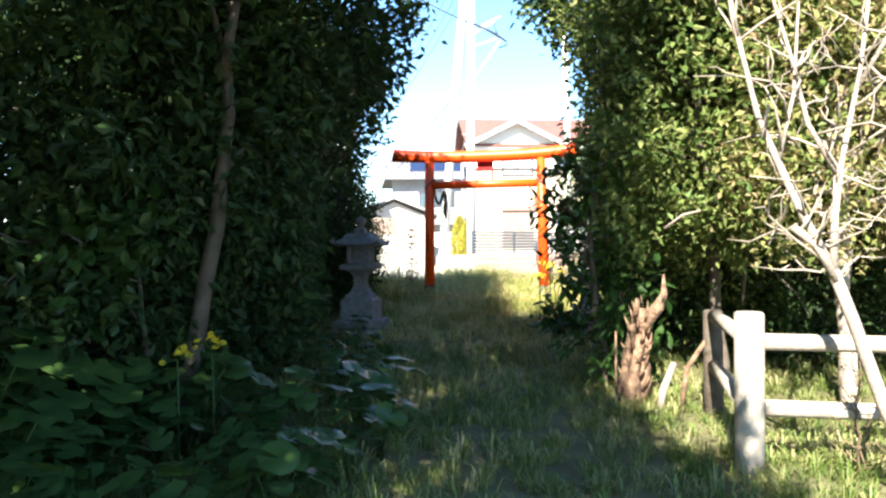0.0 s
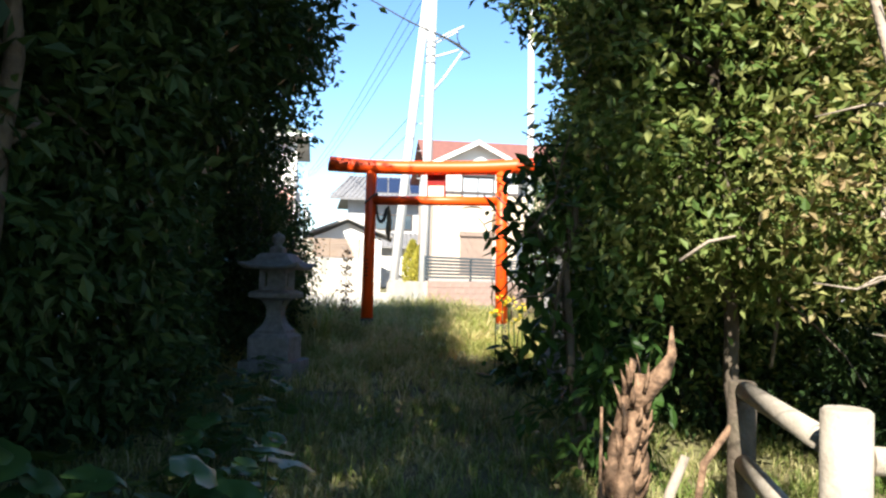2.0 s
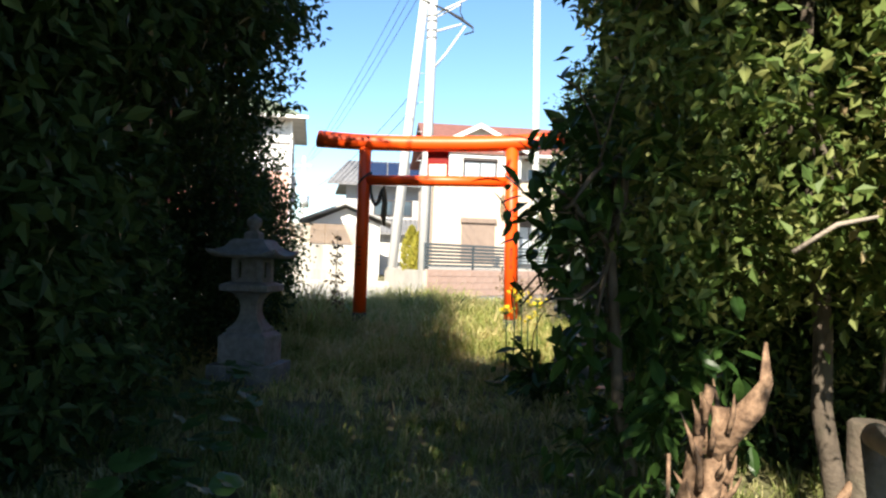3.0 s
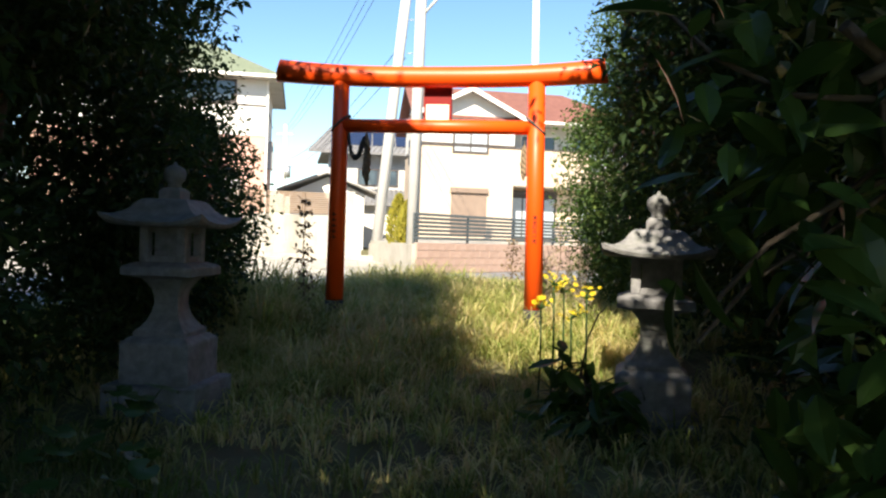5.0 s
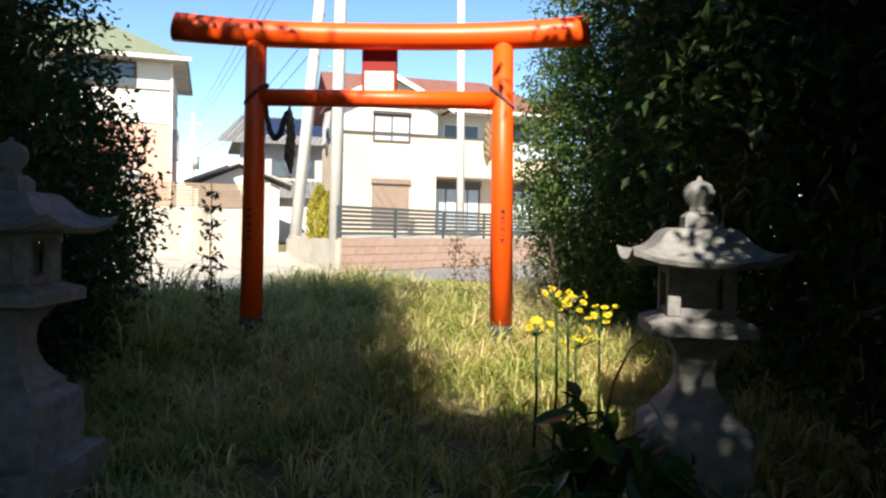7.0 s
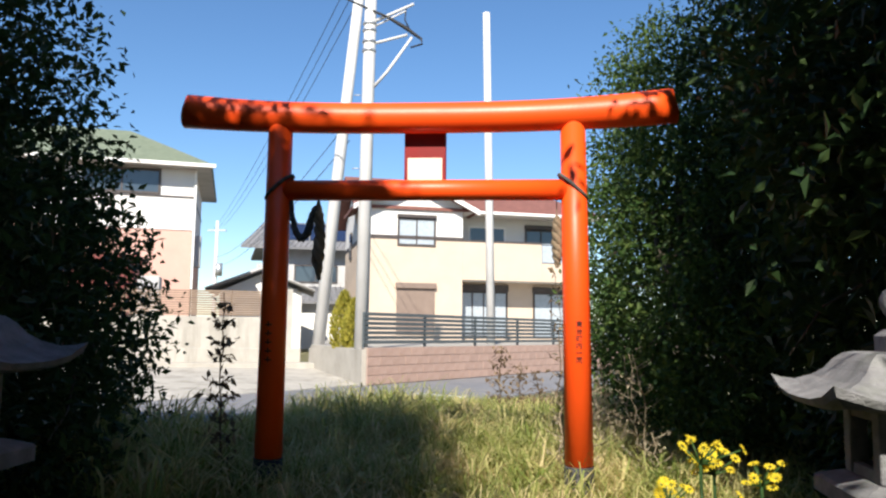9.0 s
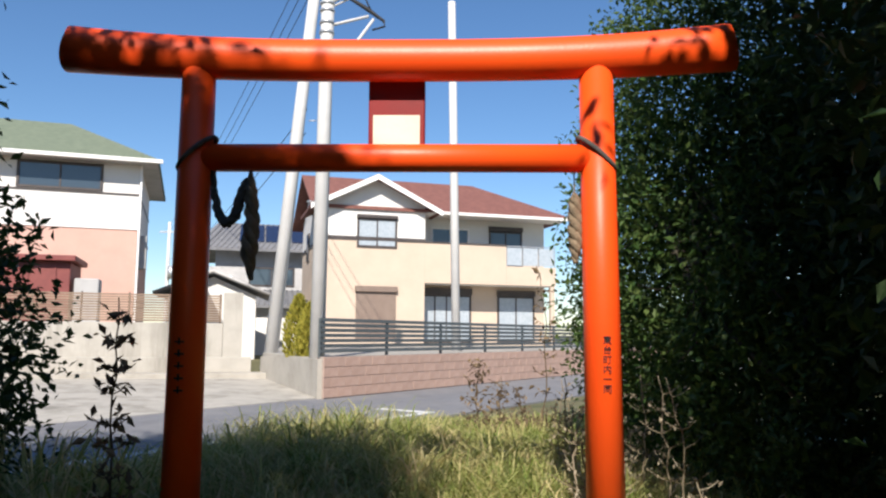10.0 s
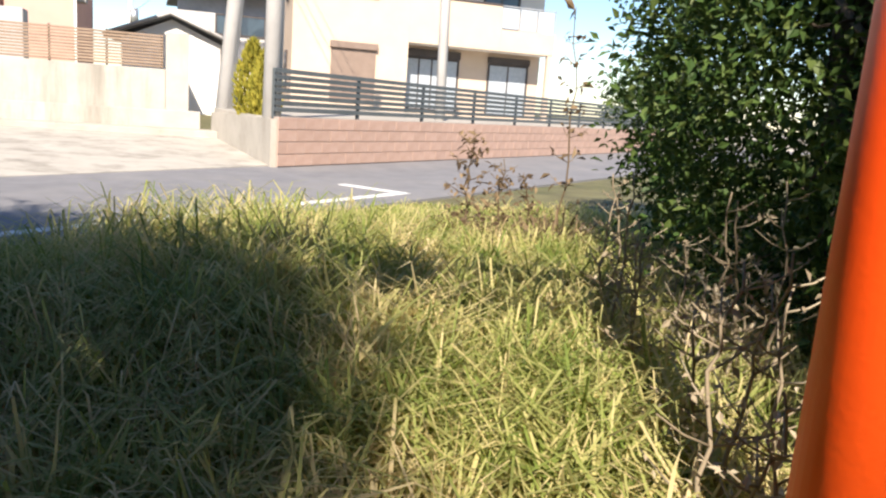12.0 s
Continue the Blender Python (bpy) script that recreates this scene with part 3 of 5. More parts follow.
part("gutter", boxed((4.97, -0.22, 8.36), (L + 0.75, -0.11, 8.48), 0.01), M["trim_white"], house, "white gutter")
part("soffit", boxed((4.4, -0.10, 8.40), (L + 0.6, 1.29, 8.43)), M["trim_white"], house)
tri = bmesh.new()
pts = [(0.6, 8.62), (D - 0.2, 8.62), (RIDGE_Y, 10.35)]
lo = [tri.verts.new((-0.004, y, z)) for y, z in pts]
hi = [tri.verts.new((0.25, y, z)) for y, z in pts]
for k in range(3):
    tri.faces.new((lo[k], lo[(k + 1) % 3], hi[(k + 1) % 3], hi[k]))
tri.faces.new(lo)
tri.faces.new(hi)
bmesh.ops.recalc_face_normals(tri, faces=tri.faces)
part("wall", tri, M["wall_white"], house, "white side gable")

# green-roofed house
LH = frame_at(-12.7, 36.0, 0, 20)
lhouse = thing("house", LH, "two-storey house, white above pink, with a green hip roof", "house")
part("wall", boxed((-9, 0, 1.5), (0, 7, 6.52)), M["wall_pink"], lhouse, "pink lower wall")
part("wall", boxed((-9, 0, 6.66), (0, 7, 8.84)), M["wall_white"], lhouse, "white upper wall")
part("belt", boxed((-9.04, -0.04, 6.522), (0.04, 7.04, 6.658)), M["trim_white"], lhouse)
part("belt", boxed((-9.02, -0.03, 7.74), (0.03, 7.02, 7.80)), M["trim_dark"], lhouse)
bm = bmesh.new()
z0, z1 = 8.96, 11.0
A, B, C, Dd = (-9.65, -0.65, z0), (0.65, -0.65, z0), (0.65, 7.65, z0), (-9.65, 7.65, z0)
R0, R1 = (-6.3, 3.5, z1), (-2.8, 3.5, z1)
for pl in ((A, B, R1, R0), (B, C, R1), (C, Dd, R0, R1), (Dd, A, R0)):
    slab_between(bm, pl, 0.14)
part("roof", bm, M["roof_green"], lhouse, "green-grey hip roof")
part("gutter", boxed((-9.70, -0.77, 8.82), (0.77, -0.652, 8.95), 0.01), M["trim_white"], lhouse)
part("soffit", boxed((-9.55, -0.62, 8.842), (0.6, 7.6, 8.88)), M["wall_grey"], lhouse)
window(lhouse, -3.9, -1.2, 7.82, 8.78, 0, 2, pane_m=M["glass"])
window(lhouse, -7.6, -5.2, 7.82, 8.78, 0, 2, pane_m=M["glass"])
part("downpipe", boxed((0.02, -0.10, 2), (0.09, -0.03, 8.82)), M["trim_white"], lhouse)
part("meter_box", boxed((0.01, 0.6, 5.2), (0.30, 1.2, 6.4), 0.02), M["wall_grey"], lhouse)

# maroon shed before it
SH = frame_at(-12.0, 31.0, 0, 19)
shed = thing("shed", SH, "maroon sheet-metal garden shed with a flat roof", "shed")
part("body", boxed((-4, 0, 1.9), (-0.4, 2, 4.75), 0.02), M["shed"], shed)
part("roof", boxed((-4.2, -0.25, 4.76), (-0.25, 2.2, 4.92), 0.02), M["shed"], shed)
for i in range(5):
    part("rib", boxed((-3.6 + i * 0.7, -0.03, 2.0), (-3.56 + i * 0.7, -0.002, 4.7)), M["shed"], shed)
solo("water_tank", boxed((-0.3, 0.1, 1.9), (0.35, 0.8, 4.3), 0.03), M["wall_grey"], SH, "grey metal tank casing beside a maroon shed", "tank")

def tile_rows(roof, a, b, c, n):
    """Rounded tile ridges running up a roof plane from the eave a-b towards c."""
    a, b, c = Vector(a), Vector(b), Vector(c)
    bm = bmesh.new()
    for k in range(n):
        p = a.lerp(b, (k + 0.5) / n)
        tube(bm, [p, p + (c - a) * 0.5, p + (c - a) * 0.98], [0.045] * 3, 8)
    part("tile_ridges", bm, M["roof_grey"], roof)["kind"] = "stuff"


# grey tiled house behind, with solar panels
BH = frame_at(-15.6, 53.0, 0, 15)
bhouse = thing("house", BH, "older grey house with tiled roofs and solar panels", "house")
part("wall", boxed((0, 0, 1.5), (9.5, 7, 7.3)), M["wall_grey"], bhouse)
bm = bmesh.new()
slab_between(bm, [(-0.9, -0.9, 8.3), (10.4, -0.9, 8.3), (9.8, 3.4, 10.3), (0.2, 3.4, 10.3)], 0.15)
slab_between(bm, [(0.2, 3.4, 10.3), (9.8, 3.4, 10.3), (10.4, 7.9, 8.3), (-0.9, 7.9, 8.3)], 0.15)
tiled = part("roof", bm, M["roof_grey"], bhouse, "dark grey tile roof")
tile_rows(tiled, (-0.8, -0.9, 8.31), (9.9, -0.9, 8.31), (0.28, 3.4, 10.31), 34)
part("wall", boxed((0.3, 0.2, 7.302), (9.2, 6.8, 8.3)), M["wall_grey"], bhouse)
for i in range(4):
    pn = bmesh.new()
    slab_between(pn, [(1.6 + i * 1.5, 0.1, 8.86), (3.0 + i * 1.5, 0.1, 8.86), (3.0 + i * 1.5, 2.9, 10.16), (1.6 + i * 1.5, 2.9, 10.16)], 0.05)
    part("solar_panel", pn, M["solar"], bhouse)
window(bhouse, 2.2, 4.8, 6.2, 7.3, 0, 2, pane_m=M["glass"])
window(bhouse, 6.2, 8.2, 6.2, 7.3, 0, 2, pane_m=M["glass"])
part("air_conditioner", boxed((0.5, -0.42, 6.0), (1.3, -0.05, 6.75), 0.03), M["trim_white"], bhouse)
bm = bmesh.new()
slab_between(bm, [(-0.5, -3.2, 5.0), (10.2, -3.2, 5.0), (10.2, 0, 6.0), (-0.5, 0, 6.0)], 0.14)
tiled = part("roof", bm, M["roof_grey"], bhouse, "lower grey tile roof")
tile_rows(tiled, (-0.45, -3.2, 5.01), (10.15, -3.2, 5.01), (-0.45, 0, 6.01), 34)
part("wall", boxed((0.0, -2.6, 1.5), (9.8, -0.002, 4.95)), M["wall_white"], bhouse)
# its front wing with a small gable
wing = thing("outbuilding", frame_at(-14.3, 43.5, 0, 15), "small outbuilding with a tiled gable roof", "outbuilding")
part("wall", boxed((0, 0, 1.5), (3.8, 4, 4.9)), M["wall_white"], wing)
bm = bmesh.new()
slab_between(bm, [(-0.6, -0.5, 4.95), (1.9, -0.5, 5.95), (1.9, 4.4, 5.95), (-0.6, 4.4, 4.95)], 0.12)
slab_between(bm, [(1.9, -0.5, 5.95), (4.4, -0.5, 4.95), (4.4, 4.4, 4.95), (1.9, 4.4, 5.95)], 0.12)
tiled = part("roof", bm, M["roof_grey"], wing)
tile_rows(tiled, (-0.6, -0.45, 4.96), (-0.6, 4.35, 4.96), (1.88, -0.45, 5.96), 18)
tile_rows(tiled, (4.4, -0.45, 4.96), (4.4, 4.35, 4.96), (1.92, -0.45, 5.96), 18)
part("verge", tube(bmesh.new(), [(-0.62, -0.52, 4.93), (1.9, -0.52, 5.94), (4.42, -0.52, 4.93)], [0.07, 0.08, 0.07], 10), M["wall_grey"], wing, "pale rounded verge tiles")
bm = bmesh.new()
pts = [(0.05, 4.9), (3.75, 4.9), (1.9, 5.72)]
lo = [bm.verts.new((x, 0.0, z)) for x, z in pts]
hi = [bm.verts.new((x, 0.3, z)) for x, z in pts]
for k in range(3):
    bm.faces.new((lo[k], lo[(k + 1) % 3], hi[(k + 1) % 3], hi[k]))
bm.faces.new(lo)
bm.faces.new(hi)
bmesh.ops.recalc_face_normals(bm, faces=bm.faces)
part("gable", bm, M["wall_white"], wing)


# ---- poles and wires ----
def pole(x, y, z, top, r0, r1, lean, label):
    th = thing("utility_pole", pose(*street(x, y, z)), label, "utility pole", "poles")
    h = top - z
    part("shaft", tube(bmesh.new(), [(0, 0, -0.3), (lean[0] * 0.5, lean[1] * 0.5, h / 2), (lean[0], lean[1], h)], [r0, (r0 + r1) / 2, r1], 20), M["pole"], th)
    return th


pole_a = pole(-5.90, 27.85, 2.0, 14.0, 0.17, 0.13, (1.12, 0.0), "slightly leaning grey concrete utility pole")
pole_b = pole(-4.06, 24.02, 1.9, 13.0, 0.145, 0.12, (0.06, 0.0), "upright grey concrete utility pole with crossarms")
pole_c = pole(-1.41, 31.6, 1.9, 12.75, 0.13, 0.11, (-0.22, 0), "plain pale pole behind the dark slatted fence")
part("crossarm", tube(bmesh.new(), [(0.05, 0, 7.2), (0.97, 0.1, 7.65)], [0.035, 0.03], 8), M["pole"], pole_b)
part("crossarm", tube(bmesh.new(), [(0.05, 0, 7.08), (0.80, 0.1, 7.5)], [0.02, 0.02], 8), M["pole"], pole_b)
part("crossarm", tube(bmesh.new(), [(0.05, 0, 6.72), (0.84, 0.1, 6.96)], [0.03, 0.03], 8), M["pole"], pole_b)
part("brace", tube(bmesh.new(), [(0.12, 0, 5.75), (0.42, 0.05, 6.12), (0.94, 0.1, 6.9)], [0.035, 0.035, 0.03], 8), M["pole"], pole_b)
part("cable", tube(bmesh.new(), [(-2.6, -0.3, 8.9), (-0.78, -0.2, 7.85), (-0.38, -0.15, 7.65), (0.43, -0.05, 7.3), (0.8, 0.05, 7.1), (1.15, 0.08, 6.85), (1.17, 0.08, 6.74), (0.92, 0.06, 6.66)], [0.016, 0.02, 0.022, 0.03, 0.045, 0.03, 0.022, 0.02], 8), M["black"], pole_b, "thick dark cable bundle")
part("cable", tube(bmesh.new(), [(0.80, 0.1, 7.56), (0.78, 0.1, 7.3), (0.9, 0.08, 7.05)], [0.015] * 3, 6), M["black"], pole_b)
for zz_ in (6.55, 6.75, 7.0, 7.15):
    part("band", tube(bmesh.new(), [(0.03, 0, zz_), (0.03, 0, zz_ + 0.05)], [0.15, 0.15], 18), M["steel"], pole_b)
for z in (3.2, 4.0, 4.8, 5.6):
    part("step_bolt", tube(bmesh.new(), [(-0.13, 0, z), (-0.28, 0, z)], [0.012, 0.012], 6), M["steel"], pole_b)


def wire(p, q, sag, r=0.012):
    p, q = Vector(street(*p)), Vector(street(*q))
    pts = [p.lerp(q, i / 16) - Vector((0, 0, sag * 4 * (i / 16) * (1 - i / 16))) for i in range(17)]
    solo("power_line", tube(bmesh.new(), pts, [r] * 17, 6), M["black"], Matrix(), "thin black overhead power line", "power line", "wires")


for k, z in enumerate((13.2, 12.5, 11.9)):
    wire((-4.75 - 0.03 * k, 27.85, z), (-28.3 + 0.5 * k, 79, 13.6 + 0.2 * k), 0.7)
wire((-5.15, 27.85, 8.2), (-28, 79, 11.0), 0.9)
wire((-5.17, 27.85, 7.6), (-28, 79, 10.2), 0.9)
far_pole = pole(-28.0, 79.2, 1.2, 14.5, 0.2, 0.14, (0, 0), "distant grey utility pole with a transformer")
part("transformer", tube(bmesh.new(), [(0.4, -0.2, 8.0), (0.4, -0.2, 9.2)], [0.33, 0.33], 14), M["steel"], far_pole)
part("crossarm", boxed((-0.9, -0.06, 12.3), (0.9, 0.06, 12.45), 0.01), M["steel"], far_pole)


# ---- torii ----
TORII = pose(-1.725, 13.05, 1.33, 2.6, 0, 0) @ pose(0, 0, -1.33)
torii = thing("torii", TORII, "vermilion torii gate of round pipes with black feet", "torii gate")
TZ = 1.33
for sgn in (-1, 1):
    xb, xt = sgn * 0.975, sgn * 0.938
    col = part("pillar", tube(bmesh.new(), [(xb, 0, TZ + 0.002), ((xb + xt) / 2, 0, 2.4), (xt, 0, 3.45)], [0.088, 0.083, 0.078], 32), M["vermilion"], torii)
    part("foot", tube(bmesh.new(), [(xb, 0, 0.7), (xb, 0, TZ)], [0.093, 0.092], 32), M["collar"], col, "black weathered foot")
    part("knot", tube(bmesh.new(), [(xt + 0.085 * math.cos(a), 0.085 * math.sin(a), 3.05 - sgn * 0.075 * math.cos(a)) for a in np.linspace(0.05, 2 * math.pi - 0.05, 28)], [0.012] * 28, 8), M["rope_dark"], torii, "dark twisted rope round the pillar")
# top beam, rising to its ends, cut slanting
bm = bmesh.new()
n = 25
pts, rad = [], []
for i in range(n):
    u = -1 + 2 * i / (n - 1)
    pts.append((u * 1.55, 0, 3.495 + 0.060 * abs(u) ** 2.6))
    rad.append(0.098 + 0.012 * abs(u) ** 3)
tube(bm, pts, rad, 32)
for v in bm.verts:
    if abs(v.co.x) > 1.52:
        v.co.x += math.copysign(0.16 * (v.co.z - 3.60), v.co.x)
part("top_beam", bm, M["vermilion"], torii)
part("tie_beam", tube(bmesh.new(), [(-0.935, 0, 3.03), (0, 0, 3.03), (0.935, 0, 3.03)], [0.066] * 3, 28), M["vermilion"], torii)
plq = part("plaque", boxed((-0.135, 0.050, 3.07), (0.135, 0.10, 3.42), 0.006), M["plaque_red"], torii, "red plaque")
part("plaque_panel", boxed((-0.112, 0.042, 3.085), (0.112, 0.0498, 3.245), 0.002), M["plaque"], plq, "pale lower panel of the plaque")


# inscriptions and ropes
def lettering(text, size, material, parent, m, label):
    cu = bpy.data.curves.new("inscription", "FONT")
    cu.body, cu.size, cu.align_x, cu.extrude = text, size, "CENTER", 0.0015
    tmp = bpy.data.objects.new("inscription", cu)
    me = bpy.data.meshes.new_from_object(tmp)
    bpy.data.objects.remove(tmp)
    me.materials.append(material)
    ob = new("inscription", me)
    ob.parent = parent
    ob.matrix_basis = m
    ob["label"] = label
    return ob


for k, ch in enumerate("\u6771\u53f0\u753a\u5185\u4e00\u540c"):
    z = 2.215 - k * 0.0435
    lettering(ch, 0.041, M["black"], torii, pose(0.968, -0.0860 - 0.0004 * k, z - 0.035, 90, 0, 0), "painted black character")
for k in range(5):
    z = 2.20 - k * 0.055
    part("inscription", boxed((-0.985, -0.092, z - 0.034), (-0.945, -0.082, z - 0.026)), M["black"], torii, "faded black writing")
    part("inscription", boxed((-0.970, -0.092, z - 0.042), (-0.962, -0.082, z - 0.010)), M["black"], torii, "faded black writing")


def rope(points, radii, material, label, name="rope"):
    """Three twisted strands round a line of points."""
    pts = [Vector(p) for p in points]
    fine, fr = [], []
    for i in range(len(pts) - 1):
        for j in range(8):
            fine.append(pts[i].lerp(pts[i + 1], j / 8))
            fr.append(radii[i] + (radii[i + 1] - radii[i]) * j / 8)
    th = thing(name, Matrix.Translation(pts[0]), label, "rope")
    for s in range(3):
        line = []
        for i, p in enumerate(fine):
            a = i * 0.55 + s * 2.094
            line.append(p - pts[0] + Vector((math.cos(a), math.sin(a), 0)) * fr[i] * 0.5)
        part("strand", tube(bmesh.new(), line, [r * 0.62 for r in fr], 8, 0.15, random.Random(s)), material, th)
    return th


NZ = 3.03
rope([(-2.585, 12.97, NZ - 0.06), (-2.575, 12.97, NZ - 0.16), (-2.55, 12.97, NZ - 0.27), (-2.51, 12.97, NZ - 0.32), (-2.47, 12.97, NZ - 0.28), (-2.44, 12.97, NZ - 0.16), (-2.41, 12.97, NZ - 0.10)], [0.014, 0.016, 0.022, 0.026, 0.026, 0.024, 0.022], M["rope_dark"], "weathered dark straw rope sagging below the tie beam")
rope([(-2.405, 12.97, NZ - 0.068), (-2.40, 12.97, NZ - 0.16), (-2.39, 12.97, NZ - 0.30), (-2.40, 12.97, NZ - 0.44), (-2.385, 12.97, NZ - 0.60)], [0.008, 0.030, 0.034, 0.040, 0.006], M["straw"], "frayed straw rope end hanging from the tie beam")
rope([(-0.885, 13.01, NZ - 0.060), (-0.885, 13.01, NZ - 0.15), (-0.882, 13.01, NZ - 0.20), (-0.880, 13.01, NZ - 0.32), (-0.882, 13.01, NZ - 0.42), (-0.885, 13.01, NZ - 0.50)], [0.003, 0.003, 0.030, 0.036, 0.030, 0.005], M["straw"], "knotted straw tassel hanging from the tie beam")


# ---- stone lanterns ----
def ring_square(bm, s, z, up=0.0, n=6):
    """A square ring of side s, its corners raised by up."""
    out = []
    for k in range(4):
        c0, c1 = math.radians(45 + 90 * k), math.radians(135 + 90 * k)
        p, q = Vector((math.cos(c0), math.sin(c0))) * s * 0.7071, Vector((math.cos(c1), math.sin(c1))) * s * 0.7071
        for j in range(n):
            u = j / n
            w = p.lerp(q, u)
            out.append(bm.verts.new((w.x, w.y, z + up * abs(2 * u - 1) ** 3)))
    return out


def squared(sections, smooth=False):
    bm = bmesh.new()
    rings = [ring_square(bm, s, z, up) for z, s, up in sections]
    for a, b in zip(rings, rings[1:]):
        for k in range(len(a)):
            f = bm.faces.new((a[k], a[(k + 1) % len(a)], b[(k + 1) % len(a)], b[k]))
            f.smooth = smooth
    bm.faces.new(rings[0][::-1])
    bm.faces.new(rings[-1])
    return bm


def lantern(m, label):
    th = thing("stone_lantern", m, label, "stone lantern", "lanterns beside the path")
    part("plinth", boxed((-0.31, -0.31, -0.20), (0.31, 0.31, 0.19), 0.012), M["stone"], th)
    part("base", squared([(0.191, 0.46, 0), (0.44, 0.46, 0), (0.455, 0.45, 0), (0.487, 0.37, 0)]), M["stone"], th)
    part("shaft", squared([(0.488, 0.345, 0), (0.515, 0.345, 0), (0.525, 0.33, 0), (0.55, 0.275, 0), (0.59, 0.22, 0), (0.64, 0.18, 0), (0.69, 0.16, 0), (0.74, 0.16, 0), (0.79, 0.185, 0), (0.83, 0.235, 0), (0.86, 0.285, 0)]), M["stone"], th, "waisted square shaft")
    part("platform", squared([(0.861, 0.29, 0), (0.875, 0.40, 0), (0.885, 0.47, 0), (0.935, 0.47, 0), (0.945, 0.45, 0), (0.968, 0.33, 0)]), M["stone"], th)
    for sx in (-1, 1):
        for sy in (-1, 1):
            part("firebox_post", boxed((sx * 0.125 - 0.03, sy * 0.125 - 0.03, 0.969), (sx * 0.125 + 0.03, sy * 0.125 + 0.03, 1.20), 0.006), M["stone"], th)
    for k in range(4):
        rot = Matrix.Rotation(k * math.pi / 2, 4, "Z")
        for z0, z1 in ((0.969, 1.005), (1.16, 1.199)):
            bm = boxed((-0.094, -0.148, z0), (0.094, -0.120, z1))
            bm.transform(rot)
            part("firebox_bar", bm, M["stone"], th)
    part("firebox_core", boxed((-0.085, -0.085, 0.969), (0.085, 0.085, 1.20)), M["stone"], th, "dark hollow of the firebox")
    part("cap", squared([(1.201, 0.36, 0), (1.195, 0.60, 0.02), (1.205, 0.665, 0.045), (1.225, 0.685, 0.06), (1.235, 0.63, 0.04), (1.25, 0.555, 0.022), (1.28, 0.465, 0.01), (1.315, 0.40, 0), (1.35, 0.35, 0), (1.372, 0.30, 0), (1.378, 0.25, 0)]), M["stone"], th, "wide square cap with upturned corners")
    part("finial_base", squared([(1.379, 0.145, 0), (1.43, 0.145, 0), (1.437, 0.135, 0), (1.455, 0.10, 0)]), M["stone"], th)
    fin = [(1.456, 0.050), (1.47, 0.042), (1.485, 0.045), (1.505, 0.062), (1.53, 0.072), (1.555, 0.073), (1.58, 0.062), (1.597, 0.036), (1.605, 0.016), (1.625, 0.006)]
    part("finial", stack(bmesh.new(), fin, 20, 0, True), M["stone"], th, "onion-shaped finial")
    return th


lantern(pose(-3.02, 10.48, 0.80, 0, 0, 3), "weathered grey square stone lantern in the shade")
lantern(pose(0.12, 10.85, 0.71, 0, 0, -4), "weathered grey stone lantern half hidden by the bushes")



# ---- log fence ----
def log_post(x, y, h, r, label):
    z = gz(x, y)
    return solo("fence_post", tube(bmesh.new(), [(0, 0, -0.3), (0, 0, h * 0.5), (0, 0, h - 0.012), (0, 0, h)], [r, r, r, r - 0.012], 24), M["fence_log"], pose(x, y, z), label, "fence post", "log fence")


def log_rail(p, q, r, label):
    p, q = Vector(p), Vector(q)
    solo("fence_rail", tube(bmesh.new(), [(0, 0, 0), (q - p) * 0.5, q - p], [r, r, r], 16), M["fence_log"], Matrix.Translation(p), label, "fence rail", "log fence")


log_post(1.285, 5.20, 0.965, 0.085, "sun-bleached round imitation-log fence post")
# rear post takes the dark bark colour in place of shade from the bushes
tagged(log_post(1.24, 6.75, 0.82, 0.075, "fence post among bushes, darkened for their deep shade"), "").data.materials[0] = M["bark"]
log_post(3.55, 5.30, 0.95, 0.085, "sun-bleached round imitation-log fence post")
zt, zb = gz(1.285, 5.2) + 0.79, gz(1.285, 5.2) + 0.40
log_rail((1.365, 5.20, zt), (3.47, 5.30, zt - 0.02), 0.05, "pale horizontal log rail of the fence")
log_rail((1.365, 5.20, zb), (3.47, 5.30, zb - 0.02), 0.05, "pale horizontal log rail of the fence")
log_rail((1.275, 5.28, zt + 0.02), (1.24, 6.68, zt + 0.02), 0.05, "pale log rail running back into shade")
log_rail((1.275, 5.28, zb), (1.24, 6.68, zb + 0.02), 0.05, "pale log rail running back into shade")


# ---- trees and bushes ----
def limb(rng, p, q, r0, r1, bend=0.12, n=7):
    p, q = Vector(p), Vector(q)
    off = Vector(rng.normal(size=3)) * bend * (q - p).length
    pts = []
    for i in range(n):
        u = i / (n - 1)
        pts.append(p.lerp(q, u) + off * math.sin(math.pi * u) + Vector(rng.normal(size=3)) * 0.012 * (0 < u < 1))
    return pts, [r0 + (r1 - r0) * i / (n - 1) for i in range(n)]


